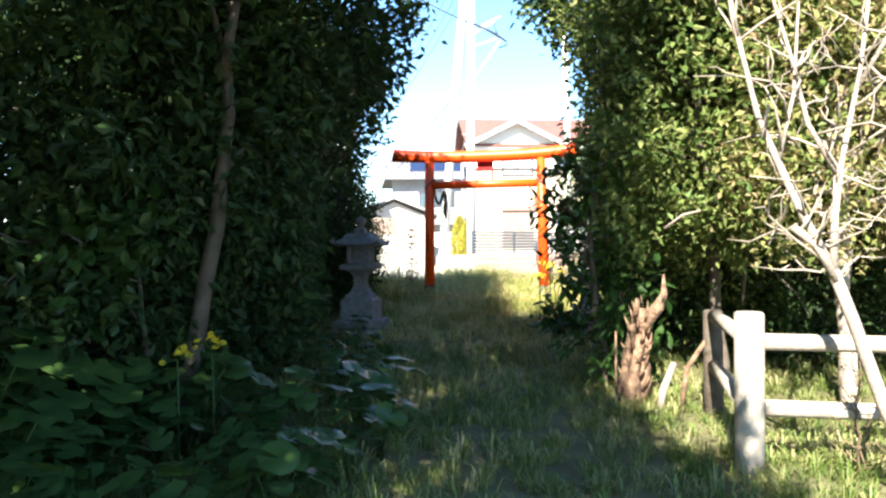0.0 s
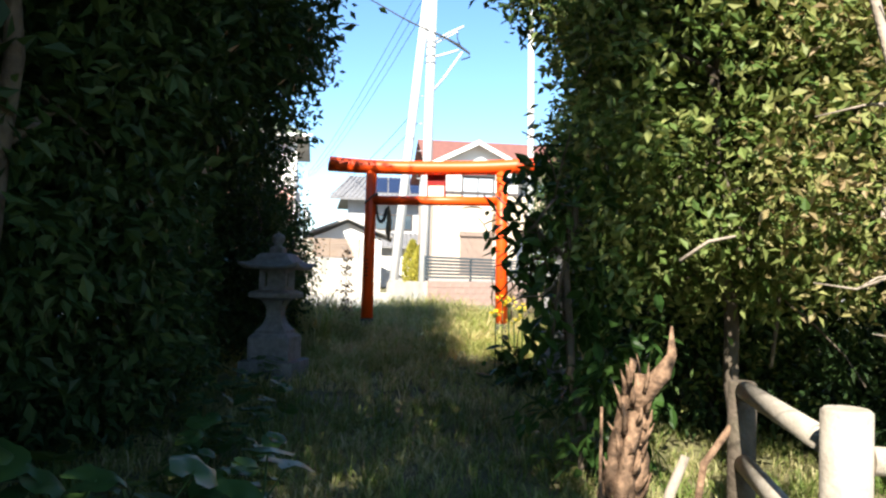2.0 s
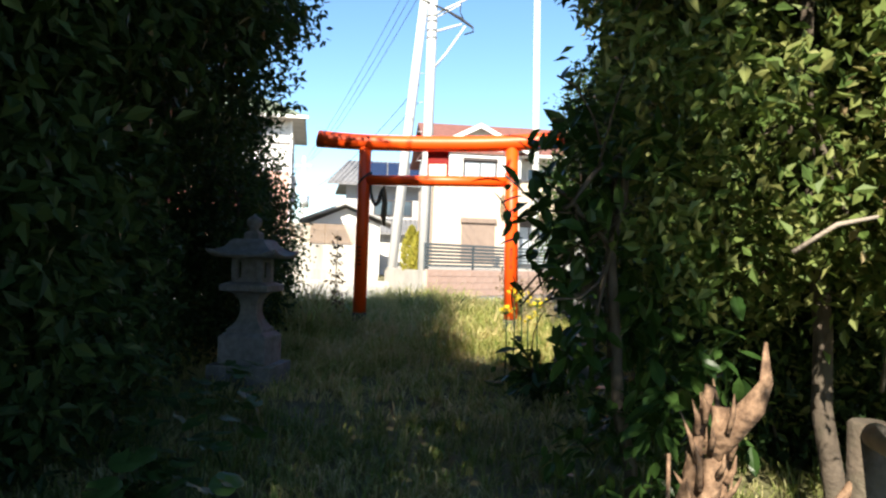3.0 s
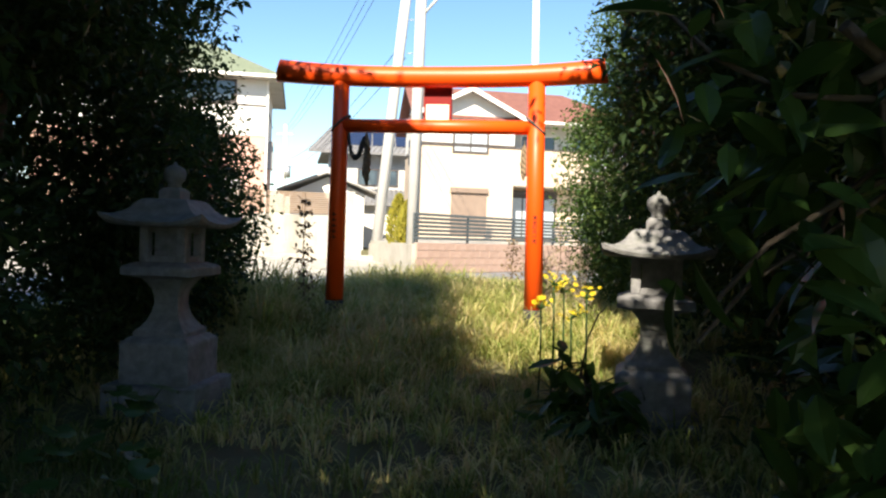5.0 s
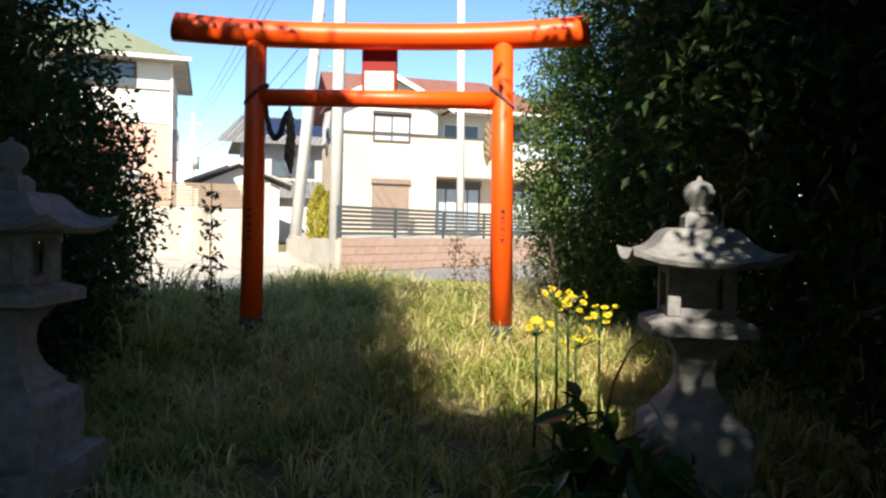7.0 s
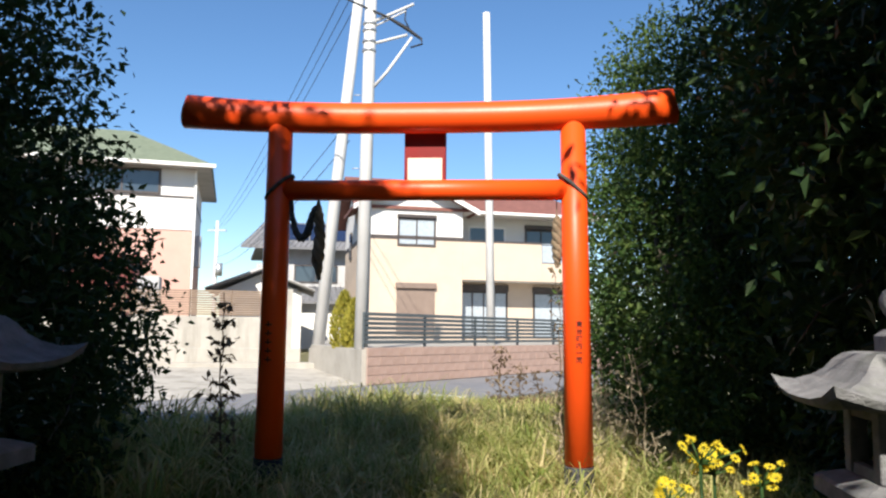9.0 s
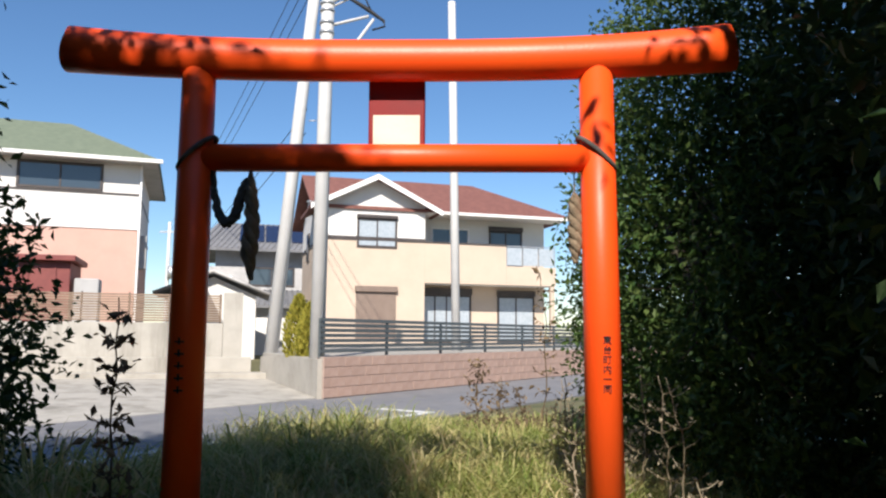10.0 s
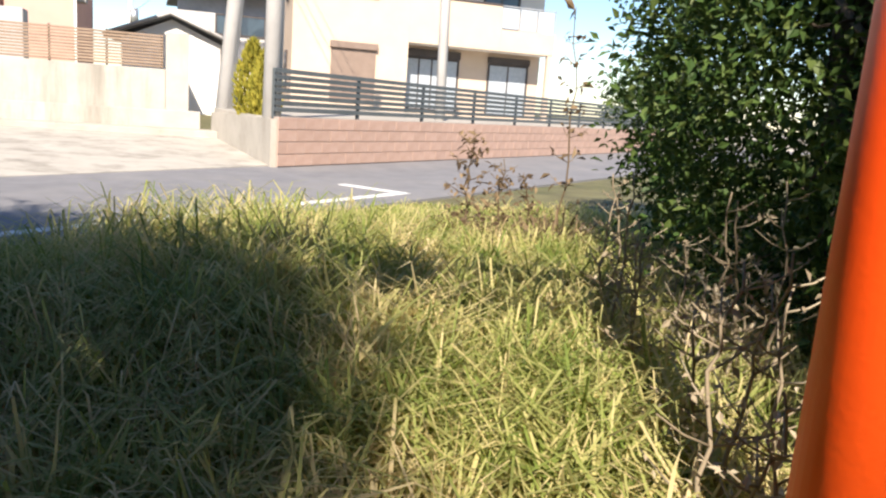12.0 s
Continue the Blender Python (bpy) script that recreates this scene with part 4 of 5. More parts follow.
def tree(name, seed, foot, trunk_top, r, blobs, clumps, per, size, spread, leaf, bark, label, category, limbs=7, keep=None, wide=0.5, shell=0.55, group="", lift=0.55, broad=False):
    """Trunk with limbs into the crown, and a crown of single leaves in clumps."""
    rng = np.random.default_rng(seed)
    fx, fy = foot
    fz = gz(fx, fy)
    th = thing(name, pose(fx, fy, fz), label, category, group)
    o = Vector((fx, fy, fz))
    bm = bmesh.new()
    pts, rad = limb(rng, (0, 0, -0.15), Vector(trunk_top) - o, r * 1.25, r * 0.6, 0.04, 9)
    tube(bm, pts, rad, 10, 0.08, random.Random(seed))
    part("trunk", bm, bark, th)
    bl = np.array(blobs)
    for k in range(limbs):
        bm = bmesh.new()
        i = int(rng.integers(5, 9))
        b = bl[int(rng.integers(len(bl)))]
        d = unit(rng.normal(size=3))
        q = Vector(b[:3] + d * b[3:] * 0.8) - o
        lp, lr = limb(rng, pts[i], q, rad[i] * 0.6, 0.012, 0.10, 7)
        tube(bm, lp, lr, 7)
        for j in range(3):
            d2 = Vector(unit(rng.normal(size=3))) * 0.5
            m_ = int(rng.integers(2, 6))
            lp2, lr2 = limb(rng, lp[m_], lp[m_] + d2 + (lp[-1] - lp[0]) * 0.2, lr[m_] * 0.6, 0.005, 0.1, 4)
            tube(bm, lp2, lr2, 5)
        part("limb", bm, bark, th)
    v, f = crown(rng, blobs, clumps, per, size, spread, keep, wide, shell, lift, broad)
    array_part("crown", v - np.array(o), f, leaf, th)
    return th


def clear_path(c):
    """Keeps the leaves off the way through."""
    x, y, z = c.T
    mid = np.interp(y, [0, 3, 6, 9, 13, 20], [0.4, 0.1, -0.6, -1.3, -1.45, -1.4])
    open_view = (z < 3.0) & (y < 10.6) & (x < mid) & (x > 0.15 - 0.40 * (y - 0.8))
    return ((np.abs(x - mid) > 0.75) | (z > 4.2)) & ~open_view


def hollow(c):
    """Leaves the dark hollow under the bush open."""
    x, y, z = c.T
    return clear_path(c) & ~((z < 2.0 + 0.22 * np.sin(5 * x + 3 * y)) & (y < 8.5) & (x > 0.7) & (x < 2.9)) & ~((z < 2.5) & (y < 7.3) & (x > 0.66) & (x < 1.04))


def clear_near(c):
    x, y, z = c.T
    mid = np.interp(y, [0, 3, 6, 9, 13, 20], [0.4, 0.1, -0.6, -1.3, -1.45, -1.4])
    return np.abs(x - mid) > 0.5


# big trees on the left
# crown blobs at z 5 and higher are out of view, added for shade
tree("tree", 1, (-2.63, 5.27), (-2.08, 5.26, 3.7), 0.058, [(-2.9, 6.2, 3.2, 1.1, 1.4, 1.7), (-3.4, 5.2, 2.8, 1.1, 1.3, 2.1), (-2.7, 7.6, 4.4, 1.15, 1.4, 1.2), (-1.9, 4.3, 5.4, 1.7, 1.7, 0.8), (-3.4, 7.4, 2.0, 1.1, 1.6, 1.5), (-1.2, 5.4, 5.0, 1.0, 1.1, 0.45), (-0.2, 3.6, 5.0, 0.7, 1.2, 0.6), (0.15, 5.2, 5.4, 0.6, 0.9, 0.5), (-3.4, 6.0, 7.6, 1.3, 1.0, 1.2), (-3.0, 6.2, 5.9, 0.9, 1.0, 0.6), (-2.9, 4.2, 6.6, 1.4, 1.2, 0.8)],
     5600, 20, 0.12, 0.17, M["leaf_dark"], M["bark"], "dark evergreen tree with a thin pale trunk", "tree", 3, clear_path)
# the last blob is added beside the view to block skylight
tree("tree", 2, (-4.0, 9.6), (-3.6, 9.8, 3.8), 0.10, [(-3.7, 9.6, 3.8, 1.15, 1.3, 1.1), (-3.3, 10.2, 4.55, 0.85, 1.0, 0.6), (-4.3, 8.7, 2.4, 1.4, 1.5, 1.9), (-4.4, 10.8, 2.2, 1.2, 1.5, 1.7), (-4.5, 8.6, 6.0, 1.6, 1.6, 1.3), (-5.0, 11.2, 5.0, 1.1, 1.3, 1.3)],
     3500, 22, 0.09, 0.15, M["leaf_dark"], M["bark"], "dark evergreen tree overhanging a stone lantern", "tree", 10, clear_path)
tree("shrub", 3, (-4.5, 12.6), (-4.5, 12.7, 3.0), 0.06, [(-4.40, 12.5, 2.3, 0.85, 1.2, 1.3), (-4.75, 13.5, 2.0, 0.95, 1.0, 1.2), (-5.1, 12.6, 3.2, 1.3, 1.3, 1.7), (-4.05, 12.0, 1.6, 0.75, 0.9, 0.8)],
     2300, 22, 0.075, 0.13, M["leaf_dark"], M["bark"], "dense dark evergreen shrub beside the torii", "shrub", 7, clear_path)
tree("tree", 4, (-6.2, 10.0), (-6.2, 10.2, 4.0), 0.12, [(-6.2, 10.0, 3.4, 1.5, 2.2, 2.2), (-6.6, 7.0, 3.4, 1.6, 2.2, 2.4), (-5.6, 4.0, 3.2, 1.6, 2.0, 2.6), (-5.9, 9.2, 6.0, 1.8, 2.0, 1.6)],
     2300, 20, 0.13, 0.2, M["leaf_dark"], M["bark"], "dark evergreen tree in the back of the grove", "tree", 8)
# never in view: placed for the shade that falls on path and plants
tree("tree", 5, (-3.6, 0.2), (-3.4, 0.2, 4.0), 0.10, [(-2.5, -1.4, 3.9, 1.9, 2.0, 1.4), (-5.0, 0.2, 3.6, 1.8, 1.8, 2.4), (-1.75, 0.9, 5.3, 1.6, 1.9, 0.7), (-4.2, 2.6, 3.2, 1.0, 1.3, 2.0), (0.05, -1.6, 4.25, 0.95, 1.9, 0.7), (0.2, -0.5, 4.5, 0.85, 1.1, 0.8), (-0.35, 0.3, 5.4, 0.75, 0.9, 0.5)],
     5400, 20, 0.13, 0.2, M["leaf_dark"], M["bark"], "unseen dark evergreen tree shading the near end of the path", "tree", 8)

# the right side
tree("shrub", 11, (1.45, 7.7), (1.2, 7.6, 3.4), 0.05, [(1.2, 7.4, 3.2, 0.95, 1.0, 1.9), (1.35, 7.9, 1.9, 0.7, 0.7, 0.8), (1.5, 8.6, 3.4, 1.2, 1.2, 2.2), (0.90, 8.2, 4.4, 0.9, 0.9, 1.1), (0.68, 8.4, 3.9, 0.55, 0.6, 0.7)],
     2300, 22, 0.085, 0.14, M["leaf_mid"], M["bark"], "tall leafy evergreen bush on a broken stump", "bush", 10, hollow)
tree("shrub", 12, (2.3, 7.0), (2.3, 7.2, 3.2), 0.06, [(2.3, 6.9, 3.0, 1.0, 0.9, 1.5), (3.4, 7.2, 3.0, 1.1, 1.0, 2.0), (2.2, 7.2, 4.6, 1.2, 1.0, 1.0), (4.6, 7.4, 2.8, 1.2, 1.0, 2.2)],
     2300, 20, 0.075, 0.15, M["leaf_light"], M["bark_pale"], "sunlit yellowish green bush behind a log fence", "bush", 14, hollow)
# its high blobs out of view are added to shade hedge and path
tree("shrub", 13, (1.6, 10.6), (1.4, 10.8, 4.0), 0.10, [(1.5, 10.4, 3.2, 1.1, 1.5, 2.2), (0.45, 9.9, 5.3, 1.15, 1.2, 0.9), (1.6, 12.6, 3.2, 1.3, 1.5, 2.4), (2.6, 9.4, 2.2, 1.2, 1.5, 1.8), (1.1, 11.4, 6.9, 1.5, 1.5, 1.8), (0.9, 11.6, 3.4, 0.9, 1.0, 1.3), (0.85, 10.8, 2.85, 0.72, 0.78, 0.6), (1.35, 9.4, 1.3, 0.7, 0.7, 0.7), (2.7, 11.6, 6.2, 1.6, 1.6, 2.2), (0.95, 7.6, 5.7, 0.9, 1.2, 0.6), (1.15, 6.0, 5.3, 0.7, 0.8, 0.5)],
     4900, 22, 0.11, 0.17, M["leaf_dark"], M["bark"], "dark evergreen bush over a stone lantern", "bush", 10, clear_path)
tree("shrub", 14, (0.6, 16.2), (0.6, 16.3, 4.0), 0.09, [(0.45, 15.6, 2.7, 0.95, 1.4, 1.6), (0.7, 16.4, 4.2, 1.0, 1.3, 1.3), (0.7, 17.2, 2.3, 0.9, 1.1, 1.3), (0.45, 14.4, 1.9, 0.55, 0.8, 0.8)],
     3000, 22, 0.065, 0.13, M["leaf_hedge"], M["bark"], "tall evergreen hedge beside the torii", "hedge", 9, clear_path)
# split from the hedge above; the darker leaves stand in for its shade
tree("shrub", 20, (1.6, 14.6), (1.5, 14.6, 4.0), 0.09, [(1.5, 14.4, 4.4, 1.2, 1.3, 1.6), (2.2, 15.5, 2.8, 1.2, 1.6, 2.0), (1.35, 13.9, 2.3, 0.8, 0.8, 1.2), (1.1, 15.0, 3.0, 0.7, 0.9, 1.2)],
     2600, 22, 0.075, 0.14, M["leaf_dark"], M["bark"], "shaded part of the evergreen hedge, given darker leaves", "bush", 7, clear_path)
tree("shrub", 15, (0.48, 7.4), (0.32, 7.35, 2.6), 0.03, [(0.30, 7.35, 2.15, 0.36, 0.3, 0.8), (0.46, 7.4, 1.3, 0.42, 0.35, 0.6), (0.0, 7.3, 2.3, 0.2, 0.22, 0.65)],
     200, 6, 0.135, 0.09, M["leaf_big"], M["bark"], "large-leaved evergreen shoot leaning over the path", "shrub", 4, clear_near, 0.42, 0.3, lift=0.7, broad=True)
tree("shrub", 21, (-2.75, 5.0), (-2.7, 4.95, 2.2), 0.02, [(-2.75, 4.9, 2.15, 0.4, 0.3, 0.3), (-2.9, 4.6, 1.9, 0.4, 0.35, 0.4)],
     80, 7, 0.12, 0.10, M["leaf_big"], M["bark"], "broad-leaved evergreen shrub around a thin trunk", "shrub", 4, clear_near, 0.6, 0.3, lift=0.6, broad=True)
tree("shrub", 16, (-0.25, 10.6), (-0.25, 10.6, 1.1), 0.02, [(-0.25, 10.6, 1.02, 0.32, 0.4, 0.2)],
     34, 6, 0.18, 0.09, M["leaf_big"], M["bark"], "low broad-leaved plant before a stone lantern", "plant", 2, clear_near, 0.42, 0.3, lift=0.7, broad=True)
tree("tree", 17, (9.0, 52.0), (9.0, 52.0, 4.0), 0.12, [(8.5, 52, 2.8, 2.2, 2, 1.8), (11.0, 53, 2.4, 2, 2, 1.8)], 500, 14, 0.25, 0.4, M["leaf_hedge"], M["bark"], "round green tree beyond the houses", "tree", 4)
# two backdrop trees added only to keep side skylight out of the grove
tree("tree", 18, (4.6, 12.0), (4.6, 12.0, 4.0), 0.14, [(4.6, 11.0, 4.2, 1.9, 2.6, 3.0), (4.4, 15.0, 3.8, 2.0, 2.4, 3.0), (5.6, 8.6, 2.6, 1.6, 1.4, 1.8)], 1700, 18, 0.16, 0.25, M["leaf_dark"], M["bark"], "dark evergreen tree added behind the hedge to block skylight", "tree", 6)
tree("tree", 19, (-8.4, 8.0), (-8.4, 8.0, 4.0), 0.14, [(-8.4, 5.0, 4.2, 1.8, 3.0, 3.2), (-8.4, 10.5, 4.0, 1.8, 2.6, 3.0)], 1500, 18, 0.17, 0.26, M["leaf_dark"], M["bark"], "dark evergreen tree added beyond the grove to block skylight", "tree", 6)


# ---- broken stump and bare tree ----
def stump(x, y):
    """A clump of old stems, torn off at different heights, its splinters peeling outwards."""
    z = gz(x, y)
    rng = np.random.default_rng(5)
    th = thing("tree_stump", pose(x, y, z), "broken reddish brown stump with splintered top", "tree stump")
    for k, (bx, by, tx, h, r) in enumerate(((-0.05, 0.0, 0.02, 0.62, 0.045), (0.02, -0.02, 0.10, 0.80, 0.050), (0.06, 0.03, 0.15, 0.70, 0.042), (-0.01, 0.04, 0.06, 0.88, 0.036), (-0.08, 0.02, -0.06, 0.40, 0.028))):
        pts, rad = [], []
        for i in range(12):
            u = i / 11
            pts.append((bx + (tx - bx) * u ** 1.4 + 0.018 * math.sin(7 * u + 2 * k), by + 0.018 * math.cos(6 * u + k), -0.15 + (h + 0.15) * u))
            rad.append(r * (1.35 - 0.75 * u) * (1 + 0.22 * math.sin(17 * u + 3 * k)))
        part("stem", tube(bmesh.new(), pts, rad, 11, 0.35, random.Random(k)), M["stump"], th)
    for k in range(34):
        a, h = k * 2.4, 0.04 + 0.72 * (k / 34)
        p = Vector((0.02 + 0.10 * h + 0.07 * math.cos(a), 0.07 * math.sin(a), h))
        q = p + Vector((0.05 * math.cos(a) + rng.uniform(-0.03, 0.05), 0.04 * math.sin(a), rng.uniform(0.06, 0.24)))
        part("splinter", tube(bmesh.new(), [p, p.lerp(q, 0.5) + Vector((0.01, 0, 0)), q], [0.019 - 0.001 * (k % 9), 0.012, 0.002], 6, 0.3, random.Random(k)), M["stump"], th)
    part("branch", tube(bmesh.new(), [(0.08, 0, 0.60), (0.13, -0.02, 0.72), (0.23, -0.03, 0.82), (0.27, -0.03, 0.92), (0.27, -0.03, 1.08)], [0.048, 0.055, 0.045, 0.024, 0.006], 10, 0.45, random.Random(8)), M["stump"], th)
    return th


stump(0.60, 6.85)
for k, (x, y, mid, dx, dz, r) in enumerate(((0.80, 6.66, 0.06, 0.14, 0.40, 0.032), (0.98, 6.72, 0.06, 0.30, 0.72, 0.024), (0.49, 6.7, 0.0, 0.0, 0.62, 0.011))):
    z = gz(x, y)
    solo("dead_branch", tube(bmesh.new(), [(0, 0, -0.1), (mid, 0, dz * 0.5), (dx, 0.02, dz)], [r, r * 0.9, r * 0.7], 9, 0.1, random.Random(k)), M["bark_pale"] if k == 0 else M["stump"], pose(x, y, z), "pale sawn-off branch leaning beside the stump" if k == 0 else "dry broken branch stuck in the ground", "branch")
solo("dead_branch", tube(bmesh.new(), [(0, 0, 0), (0.13, -0.05, 0.10), (0.26, -0.05, 0.13)], [0.010, 0.009, 0.006], 7), M["bark_pale"], pose(0.86, 6.4, 2.10), "pale bare twig poking out of the bush", "branch")


def bare_tree():
    rng = np.random.default_rng(77)
    o = Vector((2.12, 4.75, gz(2.12, 4.75)))
    th = thing("bare_tree", Matrix.Translation(o), "leafless pale-barked small tree with forking limbs", "tree")
    lines = [
        ([(2.02, 4.85, 0.40), (1.78, 4.87, 1.0), (1.64, 4.9, 1.45), (1.55, 4.9, 1.70)], 0.055, 0.045),
        ([(1.55, 4.9, 1.70), (1.40, 4.9, 2.0), (1.28, 4.9, 2.28), (1.18, 4.92, 2.55), (1.06, 4.95, 3.1), (1.0, 5.0, 3.7)], 0.042, 0.015),
        ([(1.55, 4.9, 1.70), (1.57, 4.95, 2.0), (1.62, 5.0, 2.3), (1.74, 5.1, 2.8), (1.82, 5.15, 3.4)], 0.038, 0.014),
        ([(1.60, 4.98, 2.2), (1.45, 5.0, 2.5), (1.36, 5.0, 2.9), (1.22, 5.0, 3.4)], 0.026, 0.010),
        ([(1.58, 4.9, 1.62), (1.45, 4.85, 1.84), (1.34, 4.82, 1.93)], 0.036, 0.030),
        ([(1.72, 5.08, 2.7), (1.95, 5.1, 3.1), (2.1, 5.2, 3.7)], 0.022, 0.008),
        ([(1.28, 4.9, 2.28), (1.36, 4.9, 2.65), (1.40, 4.95, 3.2)], 0.022, 0.008),
        ([(1.78, 4.87, 1.0), (2.1, 5.0, 1.9), (2.25, 5.1, 2.9), (2.3, 5.1, 3.7)], 0.035, 0.012),
    ]
    for i, (pts, r0, r1) in enumerate(lines):
        pts = [Vector(p) + Vector((0.10, -0.10, 0.13)) - o for p in pts]
        rad = [0.66 * (r0 + (r1 - r0) * k / (len(pts) - 1)) for k in range(len(pts))]
        b = part("trunk" if i == 0 else "branch", tube(bmesh.new(), pts, rad, 9, 0.10, random.Random(i)), M["bark_pale"], th)
        tw = bmesh.new()
        for j in range(0 if i == 0 else 7):
            k = int(rng.integers(0, len(pts) - 1))
            p = pts[k].lerp(pts[k + 1], rng.random())
            d = Vector(unit(rng.normal(size=3) + np.array([0, 0, 0.9]))) * rng.uniform(0.25, 0.6)
            lp, lr = limb(rng, p, p + d, 0.009, 0.003, 0.12, 5)
            tube(tw, lp, lr, 5)
            for m_ in range(2):
                d2 = Vector(unit(rng.normal(size=3) + np.array([0, 0, 0.5]))) * rng.uniform(0.12, 0.3)
                lp2, lr2 = limb(rng, lp[2 + m_], lp[2 + m_] + d2, 0.005, 0.002, 0.1, 4)
                tube(tw, lp2, lr2, 4)
        if i:
            part("twig_spray", tw, M["bark_pale"], b)["kind"] = "stuff"
        else:
            tw.free()


bare_tree()


for k in range(7):
    rr = np.random.default_rng(200 + k)
    x, y = rr.uniform(0.75, 1.35), rr.uniform(10.4, 11.2)
    q = Vector((rr.normal() * 0.18, rr.normal() * 0.1, rr.uniform(1.1, 1.8)))
    solo("dead_cane", tube(bmesh.new(), [(0, 0, -0.1), q * 0.5, q], [0.013, 0.012, 0.008], 7), M["stump"], pose(x, y, gz(x, y)), "dry reddish brown cane standing among the bushes", "cane", "dead canes")


# ---- leopard plants with round leaves ----
def round_leaf(seed):
    """A round leaf on its stalk: stalk from the origin, blade about 0.2 m across."""
    rng = np.random.default_rng(seed)
    bm = bmesh.new()
    h, out = 1.0, 0.35
    tube(bm, [(0, 0, 0), (out * 0.35, 0, h * 0.6), (out, 0, h)], [0.012, 0.010, 0.008], 5)
    c = bm.verts.new((out, 0, h - 0.02))
    ring, ring2 = [], []
    n = 14
    for k in range(n):
        a = math.pi + 0.25 + (2 * math.pi - 0.5) * k / (n - 1)
        w = 0.23 * (1 + 0.06 * rng.normal())
        ring.append(bm.verts.new((out + 0.55 * w * math.cos(a), 0.55 * w * math.sin(a), h + 0.015)))
        ring2.append(bm.verts.new((out + w * math.cos(a), w * math.sin(a), h + 0.02 * rng.normal() - 0.05 * math.cos(a))))
    for k in range(n - 1):
        bm.faces.new((c, ring[k], ring[k + 1])).smooth = True
        bm.faces.new((ring[k], ring2[k], ring2[k + 1], ring[k + 1])).smooth = True
    me = bpy.data.meshes.new("leaf")
    bm.to_mesh(me)
    bm.free()
    me.materials.append(M["leaf_round"])
    return me


LEAVES = [round_leaf(s) for s in range(6)]


def leopard_plant(rng, x, y, scale):
    th = thing("leopard_plant", pose(x, y, gz(x, y), 0, 0, rng.uniform(0, 360)), "leopard plant with glossy round dark green leaves", "plant", "leopard plants")
    for k in range(int(rng.integers(6, 10))):
        ob = new("leaf", LEAVES[int(rng.integers(6))])
        ob.parent = th
        s = scale * rng.uniform(0.6, 1.1)
        ob.matrix_basis = Matrix.LocRotScale((rng.normal() * 0.03, rng.normal() * 0.03, -0.02), Euler((rng.normal() * 0.25, rng.normal() * 0.25, rng.uniform(0, 6.28))), (s, s, s * rng.uniform(0.7, 1.2)))
    return th


def low(x, y, s):
    """Plants stay low around the flowering ones."""
    return x, y, s * (0.74 if -2.5 < x < -0.8 and 3.0 < y < 4.9 else 1.0)


rng = np.random.default_rng(9)
for k in range(30):
    leopard_plant(rng, *low(rng.uniform(-3.9, -2.2), rng.uniform(3.6, 5.2), rng.uniform(0.50, 0.72)))
for k in range(60):
    y = rng.uniform(2.7, 5.6)
    edge = np.interp(y, [2.5, 3.5, 5.6], [-1.0, -0.95, -0.9])
    leopard_plant(rng, *low(edge - abs(rng.normal()) * 1.3, y, rng.uniform(0.40, 0.60)))
for k in range(20):
    y = rng.uniform(5.8, 9.6)
    edge = np.interp(y, [5.6, 7, 9.6], [-1.0, -1.6, -2.5])
    leopard_plant(rng, edge - abs(rng.normal()) * 0.6, y, rng.uniform(0.28, 0.40))


def flower_head(x, y, z, spread, count, label, seed):
    rng = np.random.default_rng(seed)
    g0 = gz(x, y)
    th = thing("yellow_flower", pose(x, y, g0), label, "flower", "yellow flowers")
    hh = z - g0
    part("stem", tube(bmesh.new(), [(0, 0, -0.05), (0.01, 0, hh * 0.5), (0, 0, hh - spread)], [0.008, 0.007, 0.006], 6), M["leaf_round"], th)
    for k in range(count):
        c = Vector((rng.normal() * spread, rng.normal() * spread, hh + rng.normal() * spread * 0.5))
        st = part("stalk", tube(bmesh.new(), [(0, 0, hh - spread), c], [0.004, 0.003], 5), M["leaf_round"], th)
        bm = bmesh.new()
        nrm = Vector((rng.normal() * 0.5, -0.6 + rng.normal() * 0.4, 0.8)).normalized()
        s1 = nrm.orthogonal().normalized()
        s2 = nrm.cross(s1)
        for j in range(10):
            a = 2 * math.pi * j / 10
            d = s1 * math.cos(a) + s2 * math.sin(a)
            e = s1 * -math.sin(a) + s2 * math.cos(a)
            vs = [bm.verts.new(c + d * r + e * w + nrm * u) for r, w, u in ((0.004, 0.0, 0), (0.014, 0.004, 0.003), (0.023, 0.0, 0.001), (0.014, -0.004, 0.003))]
            bm.faces.new(vs)
        part("blossom", bm, M["petal"], th)
    return th


flower_head(-2.0, 4.78, 1.39, 0.055, 18, "cluster of bright yellow daisy-like flowers on a stalk", 1)
flower_head(-2.11, 4.56, 1.34, 0.05, 15, "cluster of bright yellow daisy-like flowers on a stalk", 2)
for k, (dx, dy, dz) in enumerate(((0, 0, 0.02), (-0.14, 0.05, -0.06), (0.14, -0.03, 0.0), (0.05, 0.1, -0.1), (-0.06, -0.08, 0.05))):
    flower_head(-0.46 + 1.1 * dx, 11.05 + dy, 1.66 + 1.6 * dz, 0.05, 11, "yellow flower heads on a tall stalk in the grass", 10 + k)


